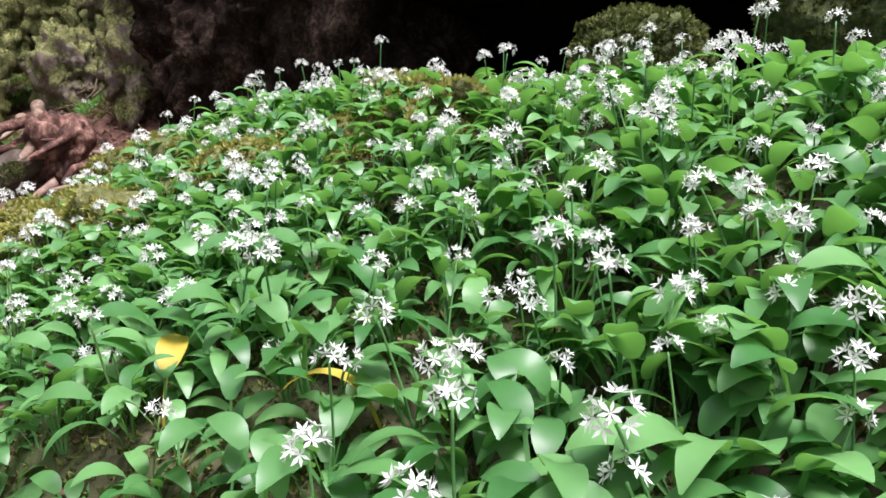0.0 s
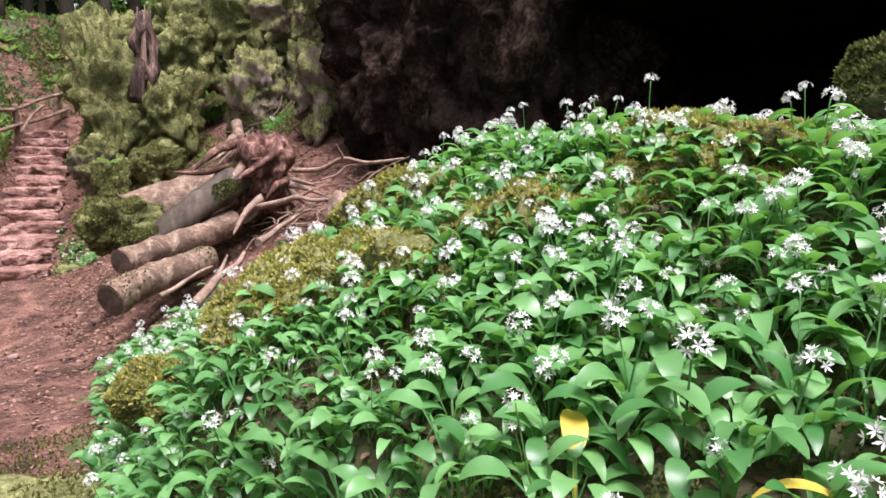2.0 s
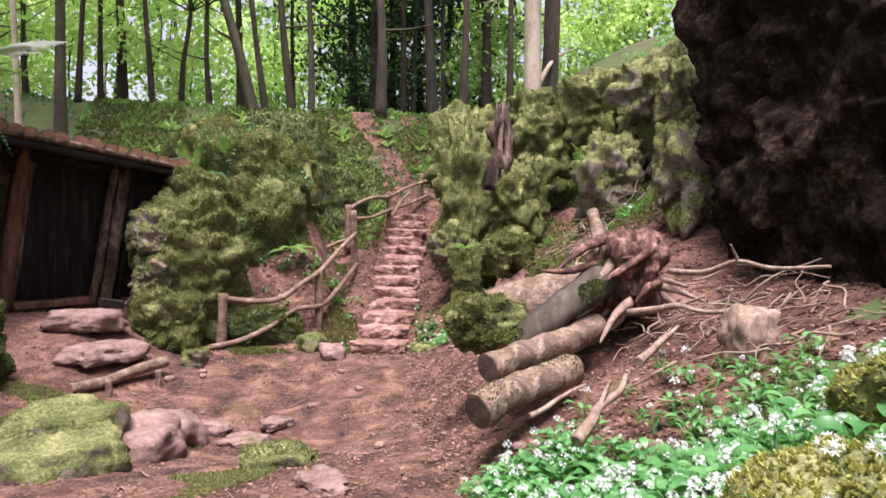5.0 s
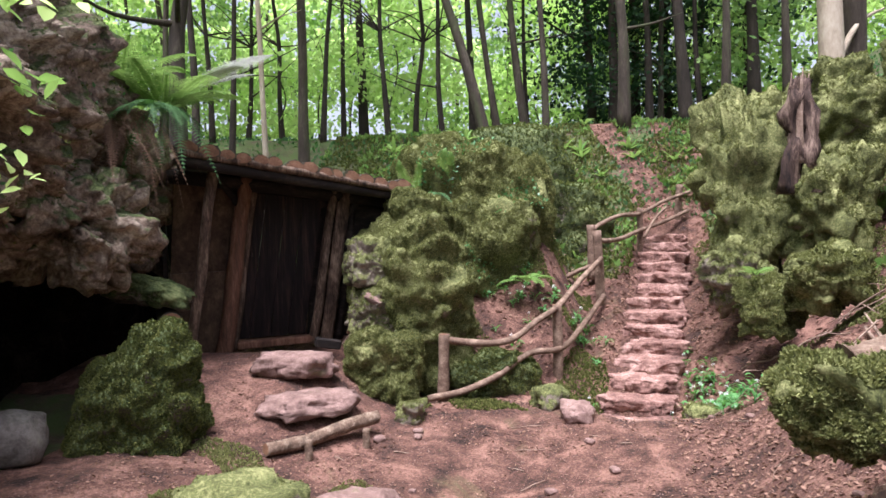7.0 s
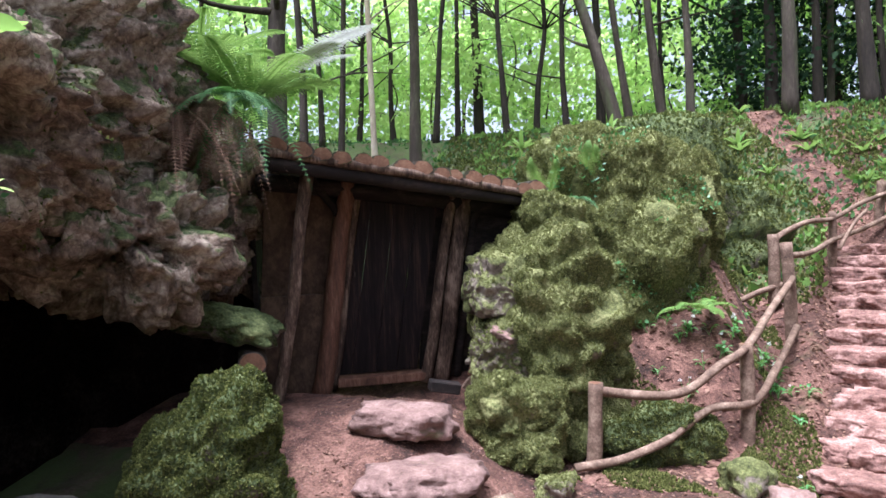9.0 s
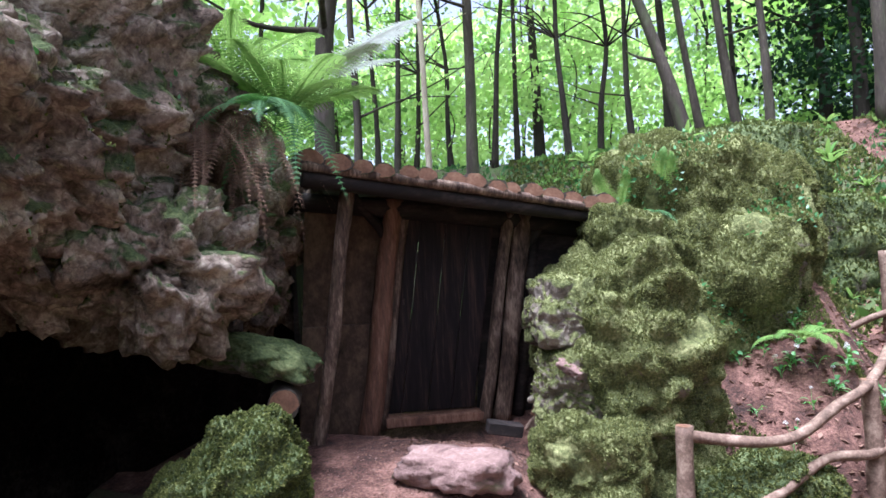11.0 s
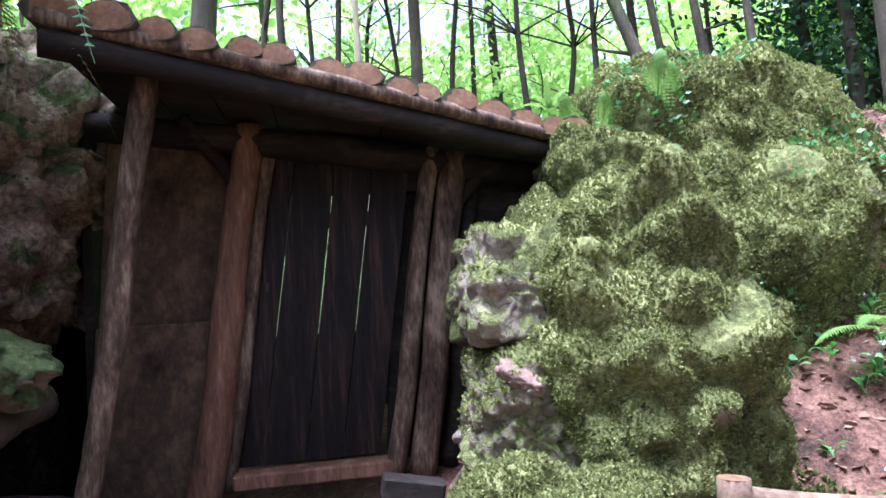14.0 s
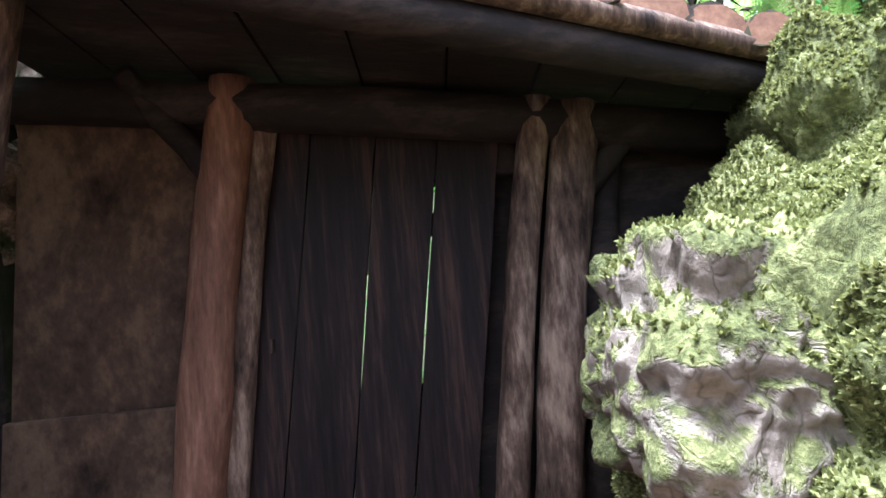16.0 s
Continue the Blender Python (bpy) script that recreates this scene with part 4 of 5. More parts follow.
log_thing("log", "cut log end lying on the mossy crest", (2.25, -0.2, 1.3), (2.95, -0.8, 1.42), 0.085, 0.085, 315, M_LOG)
log_thing("log", "pale thin log on the slope", (2.95, 4.3, 1.3), (3.45, 5.5, 1.75), 0.07, 0.06, 317, M_LOG)

# torn red root plate
rp = thing("root_plate", "torn red heartwood of an upturned root plate", "tree stump", (2.85, 3.72, 0.85))
part("heartwood", blob((0.27, 0.26, 0.34), 321, 5, rough=0.3, boxy=0.2, fine=0.1, crag=0.15), M_REDWOOD, rp).location = (0, 0, 0.38)
rng_b = random.Random(9)
for i in range(16):
    o = Vector((rng_b.uniform(-0.25, 0.25), rng_b.uniform(-0.25, 0.2), rng_b.uniform(0.1, 0.7)))
    d = Vector((-0.75, -0.2, -0.35)) + Vector((rng_b.uniform(-.25, .25), rng_b.uniform(-.25, .25), rng_b.uniform(-.25, .25)))
    e = o + d * rng_b.uniform(0.25, 0.7)
    part("splinter", tube([o, (o + e) / 2 + Vector((0, 0, rng_b.uniform(-.05, .05))), e], [0.045, 0.032, 0.006], 7, i, 0.35), M_REDWOOD if i % 3 else M_STICK, rp)
for i in range(9):
    g = rng_b.uniform(-1.2, 1.8)
    e = Vector((math.cos(g) * 0.55, math.sin(g) * 0.55 - 0.1, rng_b.uniform(-0.1, 0.4)))
    part("root", tube([(0.1, 0, 0.3), e * 0.6 + Vector((0, 0, 0.15)), e], [0.05, 0.03, 0.01], 6, i + 30, 0.25), M_STICK, rp)
# rotten standing stump
sp = thing("rotten_stump", "tall splintered rotten stump among moss", "tree stump", (3.5, 8.7, 2.2))
part("trunk", tube([(0, 0, 0), (0.03, 0, 0.5), (0.0, 0.03, 0.95), (0.05, 0, 1.35)], [0.2, 0.13, 0.12, 0.07], 26, 5, 0.9), M_ROTTEN, sp)
for i in range(17):
    g = i * 0.72
    part("splinter", tube([(math.cos(g) * 0.09, math.sin(g) * 0.09, 0.35 + 0.4 * (i % 3)), (math.cos(g) * 0.11, math.sin(g) * 0.11, 0.85 + 0.2 * (i % 3)), (math.cos(g) * 0.1 + 0.03, math.sin(g) * 0.1, 1.25 + 0.2 * math.sin(i * 2.2))], [0.035, 0.022, 0.004], 6, i, 0.5), M_ROTTEN if i % 3 else M_STICK, sp)
# broken plank bits by the door; the second one stands for a dark stone
for n_, (p, sz, rot) in enumerate((((-1.8, 8.32, 0.5), (0.1, 0.07, 0.42), (25, 35, 20)), ((-1.97, 8.12, 0.5), (0.3, 0.12, 0.1), (5, 10, 30)), ((-1.74, 8.26, 0.64), (0.07, 0.05, 0.14), (10, 15, 0)))):
    th = thing("wood_block", "broken block lying beside the door", "timber", p)
    bm = board(sz, 70 + n_, 0.01, 0.02)
    bmesh.ops.transform(bm, matrix=pose(0, 0, 0, *rot), verts=bm.verts)
    part("block", bm, (M_LOG, M_DARKWOOD, M_CUT)[n_], th)


# ---- trees ----
def polar(deg, dist):
    """A place on the plan, by bearing (degrees west of north) and distance from the middle of the path."""
    return 0.18 - dist * math.sin(radians(deg)), 1.57 + dist * math.cos(radians(deg))


def crown_mesh(centre, size, clumps, per, leaf, seed, gap=0.55):
    rng = np.random.default_rng(seed)
    c = rng.normal(0, 1, (clumps, 3))
    c *= (rng.random(clumps) ** 0.4 / np.linalg.norm(c, axis=1))[:, None]
    c = c * np.array(size) + np.array(centre)
    p = (c[:, None, :] + rng.normal(0, 1, (clumps, per, 3)) * np.array([gap, gap, gap * 0.35])).reshape(-1, 3)
    n = rng.normal(0, 1, p.shape) + np.array([0, 0, 0.4])
    return strewn("crown", p, n, LEAF_V, LEAF_F, leaf * 0.6, leaf * 1.3, rng, 0.2)


def tree(deg, dist, r, lean, tall, seed, bark, leaves, label, low=5.0, crown=(2.2, 2.2, 3.5), clumps=26, per=70, leaf=0.2, boughs=5, xy=None, leanto=None):
    x_, y_ = xy or polar(deg, dist)
    z_ = ground_at(x_, y_)
    th = thing("tree", label, "tree", (x_, y_, z_ - 0.15))
    rnd = random.Random(seed)
    side = leanto or (-math.cos(radians(deg)), -math.sin(radians(deg)))
    pts, rad = [], []
    for k in range(7):
        f = k / 6
        s = lean * tall * f + rnd.uniform(-0.05, 0.05) * k
        pts.append((side[0] * s, side[1] * s + rnd.uniform(-0.04, 0.04) * k, tall * f))
        rad.append(r * (1.3 if k == 0 else 0.95 - 0.6 * f))
    part("trunk", tube(pts, rad, 12 if r > 0.12 else 8, seed, 0.09), bark, th)
    for b in range(boughs):
        f = rnd.uniform(0.3, 0.9)
        g = rnd.uniform(0, 6.28)
        i = int(f * 6)
        o = Vector(pts[i])
        e = o + Vector((math.cos(g), math.sin(g), rnd.uniform(0.0, 0.7))) * rnd.uniform(1.0, 2.4)
        mid = (o + e) / 2 + Vector((rnd.uniform(-.2, .2), rnd.uniform(-.2, .2), rnd.uniform(-.1, .3)))
        part("bough", tube([o, mid, e], [r * 0.32, r * 0.2, r * 0.07], 6, seed + b, 0.1), bark, th)
    if leaves:
        top = Vector(pts[-1])
        me = crown_mesh((top.x * 0.8, top.y * 0.8, (low + tall) / 2), (crown[0], crown[1], (tall - low) / 2 + crown[2] * 0.3), clumps, per, leaf, seed)
        tagged(part("crown", me, leaves, th, "loose crown of small leaves"), kind="stuff")
    return th


G = "trees of the wood"
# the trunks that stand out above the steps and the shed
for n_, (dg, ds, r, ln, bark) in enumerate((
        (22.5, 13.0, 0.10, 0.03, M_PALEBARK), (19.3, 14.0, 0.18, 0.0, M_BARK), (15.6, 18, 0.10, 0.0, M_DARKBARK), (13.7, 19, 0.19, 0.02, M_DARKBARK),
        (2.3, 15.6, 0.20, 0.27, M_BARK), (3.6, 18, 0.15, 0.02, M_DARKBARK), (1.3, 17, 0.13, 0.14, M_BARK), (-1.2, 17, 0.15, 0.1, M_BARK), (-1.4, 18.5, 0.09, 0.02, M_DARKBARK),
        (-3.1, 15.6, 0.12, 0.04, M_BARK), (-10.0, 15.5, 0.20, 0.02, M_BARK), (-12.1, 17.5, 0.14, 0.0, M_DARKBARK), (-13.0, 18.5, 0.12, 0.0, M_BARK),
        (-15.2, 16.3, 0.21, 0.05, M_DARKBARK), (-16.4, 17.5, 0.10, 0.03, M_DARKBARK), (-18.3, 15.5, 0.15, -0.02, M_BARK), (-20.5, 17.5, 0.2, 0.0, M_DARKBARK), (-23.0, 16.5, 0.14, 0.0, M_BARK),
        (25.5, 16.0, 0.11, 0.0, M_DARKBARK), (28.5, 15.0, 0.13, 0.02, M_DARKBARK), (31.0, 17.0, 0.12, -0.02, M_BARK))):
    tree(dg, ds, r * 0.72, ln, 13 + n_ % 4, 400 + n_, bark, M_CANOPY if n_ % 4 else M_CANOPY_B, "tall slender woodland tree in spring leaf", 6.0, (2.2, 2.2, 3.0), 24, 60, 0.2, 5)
# pale beech and its neighbour on the rocks
tree(0, 0, 0.22, 0.03, 13, 441, M_PALEBARK, M_CANOPY, "pale smooth-barked tree rooted among mossy rocks", 8, (2.5, 2.5, 3), 22, 60, 0.15, 4, (5.05, 11.2), (0.3, 0.95))
tree(0, 0, 0.22, -0.02, 13, 442, M_BARK, M_CANOPY_B, "mossy brown tree on the rocky bank", 8, (2.5, 2.5, 3), 22, 60, 0.15, 4, (5.9, 12.3), (0.3, 0.95))
# The crown is made wide, out of view, to shade the shed and terrace.
tree(0, 0, 0.17, 0.02, 9, 443, M_BARK, M_CANOPY, "mossy tree on top of the cliff behind the ferns", 6.5, (3.0, 3.0, 2), 60, 70, 0.15, 4, (-4.75, 9.9), (0.9, 0.2))
# Added tree, out of view, whose crown shades the cliff and cave.
tree(0, 0, 0.2, 0.05, 9, 444, M_BARK, M_CANOPY_B, "unseen tree added above the cave to shade it", 6.0, (3.2, 3.2, 2), 64, 70, 0.15, 4, (-5.9, 5.2), (0.9, 0.2))
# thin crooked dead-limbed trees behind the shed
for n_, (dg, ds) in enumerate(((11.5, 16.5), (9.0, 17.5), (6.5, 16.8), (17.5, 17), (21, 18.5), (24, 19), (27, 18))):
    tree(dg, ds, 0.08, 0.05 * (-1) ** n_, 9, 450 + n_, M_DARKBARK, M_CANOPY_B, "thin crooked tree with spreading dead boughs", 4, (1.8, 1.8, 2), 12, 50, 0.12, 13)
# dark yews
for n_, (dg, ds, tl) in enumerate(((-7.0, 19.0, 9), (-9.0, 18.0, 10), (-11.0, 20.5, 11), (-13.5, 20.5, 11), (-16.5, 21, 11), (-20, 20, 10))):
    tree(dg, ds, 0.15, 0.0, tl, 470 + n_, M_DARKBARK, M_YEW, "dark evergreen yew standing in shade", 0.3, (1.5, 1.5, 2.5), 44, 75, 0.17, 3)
# the wood further back, bright with light from above
rnd_t = random.Random(21)
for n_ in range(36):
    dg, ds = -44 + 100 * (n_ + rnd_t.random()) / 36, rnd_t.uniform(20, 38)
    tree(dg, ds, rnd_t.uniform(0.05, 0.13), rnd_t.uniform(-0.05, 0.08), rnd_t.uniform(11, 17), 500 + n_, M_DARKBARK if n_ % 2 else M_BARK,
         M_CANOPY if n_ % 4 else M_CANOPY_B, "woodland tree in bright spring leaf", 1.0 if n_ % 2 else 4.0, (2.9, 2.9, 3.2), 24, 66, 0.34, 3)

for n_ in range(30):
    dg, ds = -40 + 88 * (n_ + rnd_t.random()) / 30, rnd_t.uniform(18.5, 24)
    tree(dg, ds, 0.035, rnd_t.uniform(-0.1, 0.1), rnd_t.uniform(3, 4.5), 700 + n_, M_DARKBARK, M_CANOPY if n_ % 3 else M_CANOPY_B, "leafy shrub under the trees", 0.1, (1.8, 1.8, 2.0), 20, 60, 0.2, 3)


# ---- ferns ----
def frond_mesh(length, arch, seed, pairs=26, wide=0.26, droop=0.0):
    """One fern frond along local x, rising and arching over, with toothed pinnae in pairs."""
    rnd = random.Random(seed)
    verts, faces = [], []

    def spine(t):
        return Vector((length * (t * math.cos(arch * t * 0.8)), 0, length * (math.sin(arch * 0.9) * t - (0.55 + droop) * t * t * arch)))
    for i in range(14):
        t0, t1 = i / 14, (i + 1) / 14
        a, b = spine(t0), spine(t1)
        w0, w1 = 0.006 * (1 - t0) + 0.001, 0.006 * (1 - t1) + 0.001
        k = len(verts)
        verts += [a + Vector((0, -w0, 0)), a + Vector((0, w0, 0)), b + Vector((0, w1, 0)), b + Vector((0, -w1, 0))]
        faces.append((k, k + 1, k + 2, k + 3))
    for i in range(pairs):
        t = 0.14 + 0.84 * i / pairs
        o = spine(t)
        d = (spine(min(t + 0.02, 1)) - spine(t - 0.02)).normalized()
        span = length * wide * math.sin(math.pi * min(1, 0.12 + t * 0.88) ** 0.75) * rnd.uniform(0.85, 1.1) + 0.008
        wid = length / pairs * 0.5
        for s in (-1, 1):
            for j in range(4):
                f0, f1 = j / 4, (j + 0.85) / 4
                k = len(verts)
                for f, hw in ((f0, 1 - f0 * 0.75), (f1, (1 - f1) * 0.9 + 0.05)):
                    p = o + Vector((0, s, 0)) * span * f + d * span * 0.28 * f + Vector((0, 0, -0.18 * span * f * f))
                    verts += [p - d * wid * hw, p + d * wid * hw]
                faces.append((k, k + 1, k + 3, k + 2))
    return mesh_of("frond", [tuple(v) for v in verts], faces)


def fern(label, at, count, length, seed, mat, arch=(0.9, 1.3), start=0.0, sweep=360.0, droop=0.0, group="", wide=0.2, pairs=26):
    th = thing("fern", label, "fern", at, 0, group)
    rnd = random.Random(seed)
    shared = [frond_mesh(length * k, rnd.uniform(*arch), seed + n, pairs, wide, droop) for n, k in enumerate((1.0, 0.85, 0.7))]
    for i in range(count):
        ob = part("frond", shared[i % 3], mat, th)
        ob.rotation_euler = (rnd.uniform(-0.2, 0.2), rnd.uniform(-0.25, 0.15), radians(start + sweep * (i + rnd.random() * 0.6) / count))
    return th


fern("large green fern arching from the cliff top", (-3.4, 7.15, 3.05), 17, 1.2, 31, M_FERN, (0.85, 1.3), 0, 360, 0.0, wide=0.17, pairs=34)
fern("green fern on the cliff top", (-3.7, 6.9, 3.3), 12, 1.05, 32, M_FERN, (0.9, 1.25), 0, 360, wide=0.15)
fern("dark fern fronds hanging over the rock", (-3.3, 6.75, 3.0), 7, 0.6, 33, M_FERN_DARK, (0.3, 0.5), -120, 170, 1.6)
fern("dry brown fern fronds hanging below the fern", (-3.6, 6.85, 3.0), 26, 0.68, 34, M_FERN_DEAD, (0.15, 0.5), -150, 190, 4.5, wide=0.12, pairs=40)
fern("dry brown fern fronds hanging on the cliff", (-3.65, 6.5, 2.85), 12, 0.6, 35, M_FERN_DEAD, (0.15, 0.4), -140, 170, 5.5, wide=0.09, pairs=44)
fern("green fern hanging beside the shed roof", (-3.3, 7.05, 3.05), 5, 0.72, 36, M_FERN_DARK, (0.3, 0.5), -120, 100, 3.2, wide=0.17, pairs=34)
fern("upright light green fern on the outcrop", (-1.15, 9.5, 2.42), 4, 0.6, 37, M_FERN, (1.2, 1.4), -120, 180, -0.4, wide=0.16)
fern("upright light green fern on the outcrop", (-0.75, 9.45, 2.5), 5, 0.65, 38, M_FERN, (1.2, 1.4), -100, 200, -0.4, wide=0.16)
fern("two bleached pale fern fronds spreading over the roof", (-3.15, 7.2, 3.3), 3, 1.15, 43, M_BLEACHED, (0.55, 0.7), -25, 75, -0.1, wide=0.16, pairs=30)
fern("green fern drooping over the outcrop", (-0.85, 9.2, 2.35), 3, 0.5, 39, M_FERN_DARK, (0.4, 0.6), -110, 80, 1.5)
fern("green fern on the leafy slope", (0.35, 9.2, 1.2), 8, 0.5, 40, M_FERN, (0.6, 0.9), -180, 250, 0.3)
fern("small fern beside the steps", (2.65, 7.75, 1.3), 5, 0.3, 41, M_FERN, (0.7, 1.0))


# ---- strap-leaved ferns ----
def strap_mesh(length, width, arch, seed):
    verts, faces = [], []
    for i in range(9):
        t = i / 8
        w = width * math.sin(math.pi * (0.12 + 0.88 * t) ** 0.8) * 0.5 + 0.002
        x_, z_ = length * t * (1 - 0.25 * t * arch), length * (0.85 * t - 0.75 * arch * t * t)
        verts += [(x_, -w, z_ + 0.15 * w), (x_, 0, z_ - 0.1 * w), (x_, w, z_ + 0.15 * w)]
    for i in range(8):
        k = i * 3
        faces += [(k, k + 1, k + 4, k + 3), (k + 1, k + 2, k + 5, k + 4)]
    return mesh_of("leaf", verts, faces)


STRAPS = [strap_mesh(0.3, 0.05, 0.5 + 0.25 * k, k) for k in range(3)]
rnd_s = random.Random(12)
first_strap = None
spots = [(-1.55, 10.2, 3.1), (-0.5, 10.3, 3.25)]
for k in range(75):
    x_, y_ = rnd_s.uniform(-3.0, 5.4), rnd_s.uniform(11.8, 17.5)
    if 1.6 < x_ < 3.4 and y_ < 13.6:
        continue
    spots.append((x_, y_, ground_at(x_, y_)))
for x_, y_, z_ in spots:
    if first_strap is None:
        first_strap = thing("tongue_fern", "rosette of glossy strap-shaped fern leaves", "fern", (x_, y_, z_), 0, "strap-leaved ferns")
        for i in range(8):
            lf = part("leaf", STRAPS[i % 3], M_FERN, first_strap)
            lf.rotation_euler = (0, rnd_s.uniform(-0.4, 0.3), i * 0.8 + rnd_s.uniform(-0.2, 0.2))
    else:
        s = rnd_s.uniform(0.8, 1.5)
        cp = copy_thing(first_strap, pose(x_, y_, z_, 0, 0, rnd_s.uniform(0, 360)))
        cp.scale = (s, s, s)


# ---- wild garlic ----
def garlic_leaf(length, width, stem, out, seed):
    """A leaf on its own stalk: the stalk rises, then the blade arches out and down to a point."""
    verts, faces = [], []
    rnd = random.Random(seed)
    base = Vector((0, 0, 0))
    knee = Vector((stem * 0.25, 0, stem))
    for a, b, w in ((base, knee * 0.5 + Vector((-0.006, 0, 0)), 0.0022), (knee * 0.5 + Vector((-0.006, 0, 0)), knee, 0.003)):
        k = len(verts)
        verts += [a + Vector((0, -w, 0)), a + Vector((w, w, 0)), b + Vector((w, w, 0)), b + Vector((0, -w, 0))]
        faces.append((k, k + 1, k + 2, k + 3))
    roll = rnd.uniform(-0.25, 0.25)
    start_v = len(verts)
    for i in range(9):
        t = i / 8
        w = width * (math.sin(math.pi * (0.05 + 0.945 * t) ** 0.85)) ** 0.75 * 0.5 + 0.001
        g = 1.15 - out * t * 1.9
        if i == 0:
            p = knee.copy()
        else:
            p = p + Vector((math.cos(g), 0, math.sin(g))) * length / 8
        lift = 0.22 * w
        verts += [p + Vector((0, -w, lift + roll * w)), p, p + Vector((0, w, lift - roll * w))]
    for i in range(8):
        k = start_v + i * 3
        faces += [(k, k + 1, k + 4, k + 3), (k + 1, k + 2, k + 5, k + 4)]
    return mesh_of("leaf", [tuple(v) for v in verts], faces)


def flower_mesh(seed, r=0.028, count=15):
    """A loose half-ball of star-shaped six-petalled flowers on short stalks."""
    rnd = random.Random(seed)
    verts, faces = [], []
    for i in range(count):
        g = i * 2.4 + rnd.uniform(-0.3, 0.3)
        e = math.acos(1 - 1.15 * (i + 0.5) / count)
        d = Vector((math.sin(e) * math.cos(g), math.sin(e) * math.sin(g), math.cos(e) * 0.8 + 0.1)).normalized()
        c = d * r * rnd.uniform(0.75, 1.0)
        u = d.orthogonal().normalized()
        w = d.cross(u)
        for k in range(6):
            a = k * math.pi / 3 + rnd.uniform(-0.15, 0.15)
            q = u * math.cos(a) + w * math.sin(a)
            s = d.cross(q)
            ln = r * rnd.uniform(0.42, 0.58)
            n_ = len(verts)
            verts += [c, c + q * ln * 0.5 + s * ln * 0.17 + d * ln * 0.12, c + q * ln + d * ln * 0.35, c + q * ln * 0.5 - s * ln * 0.17 + d * ln * 0.12]
            faces.append((n_, n_ + 1, n_ + 2, n_ + 3))
    return mesh_of("flower_head", [tuple(v) for v in verts], faces)


GLEAF = [garlic_leaf(0.085 + 0.016 * (k % 4), 0.036 + 0.006 * (k % 3), 0.065 + 0.03 * (k % 3), 0.6 + 0.14 * (k % 4), k) for k in range(8)]
GHEAD = [flower_mesh(k, 0.024 + 0.003 * (k % 3), 7 + 2 * (k % 3)) for k in range(4)]
GSTALK = []
for k in range(4):
    bm = tube([(0, 0, 0), (0.01, 0.005, 0.1), (0.004, 0.01, 0.17 + 0.03 * k)], [0.0026, 0.0024, 0.002], 5, k, 0.05)
    me = bpy.data.meshes.new("flower_stalk")
    bm.to_mesh(me)
    bm.free()
    GSTALK.append(me)
for me in GLEAF:
    me.materials.append(M_LEAF)
for me in GHEAD:
    me.materials.append(M_PETAL)
for me in GSTALK:
    me.materials.append(M_STALK)


def garlic(k, flowers):
    rnd = random.Random(k * 3 + flowers)
    th = thing("wild_garlic", "wild garlic with white star flowers over broad green leaves" if flowers else "wild garlic in leaf without flowers", "plant", (0, 0, 0), 0, "wild garlic on the bank")
    for i in range(5 if flowers else 7):
        lf = part("leaf", GLEAF[(k * 3 + i) % 8], None, th)
        lf.rotation_euler = (0, rnd.uniform(-0.15, 0.25), i * 1.27 + rnd.uniform(-0.5, 0.5))
        lf.location = (rnd.uniform(-0.012, 0.012), rnd.uniform(-0.012, 0.012), 0)
    for i in range(flowers):
        j = (k + i) % 4
        stt = part("flower_stalk", GSTALK[j], None, th)
        stt.rotation_euler = (rnd.uniform(-0.18, 0.18), rnd.uniform(-0.18, 0.18), rnd.uniform(0, 6))
        hd = part("flower_head", GHEAD[(k + i) % 4], None, stt, "white star-shaped flower head")
        hd.location = (0.004, 0.01, 0.175 + 0.03 * j)
    return th


KINDS = [garlic(k, 1 if k < 4 else (2 if k == 4 else 0)) for k in range(6)]


def joined_plant(th):
    """All of one plant's blades, and all of its petals, as two plain templates."""
    out = {}
    for o in th.children_recursive:
        m = o.matrix_basis if o.parent is th else o.parent.matrix_basis @ o.matrix_basis
        key = "petal" if o.name.startswith("flower_head") else "green"
        vs, fs = out.setdefault(key, ([], []))
        b = len(vs)
        vs += [tuple(m @ v.co) for v in o.data.vertices]
        for p_ in o.data.polygons:
            vi = list(p_.vertices)
            if len(vi) == 3:
                vi.append(vi[-1])
            fs.append(tuple(b + j for j in vi[:4]))
    return out


bpy.context.view_layer.update()
TEMPL = [joined_plant(k) for k in KINDS]
rnd_g = random.Random(77)
spots = []
while len(spots) < 2400:
    x_, y_ = rnd_g.uniform(0.25, 3.0), rnd_g.uniform(-3.6, 2.6)
    e_ = float(np.interp(y_, [-10, -2, 0, 1.2, 2.3, 4], [0.2, 0.3, 0.42, 0.75, 1.0, 1.25]))
    d_ = x_ - e_
    limit = 2.1 if y_ < 0.4 else 1.6 - 0.35 * y_
    if d_ < 0.06 or d_ > limit:
        continue
    if noise.noise(Vector((x_ * 1.6, y_ * 1.6, 4))) < -0.48:
        continue
    if 0.75 < d_ < 1.4 and y_ > -0.25 and rnd_g.random() < 0.25:
        continue
    if math.hypot(x_ - 0.36, y_ + 2.1) < 0.36 or math.hypot(x_ - 0.1, y_ + 1.6) < 0.5:
        continue
    spots.append((x_, y_, ground_at(x_, y_)))
spots.sort(key=lambda s: s[0] + 0.35 * abs(s[1] + 0.6))
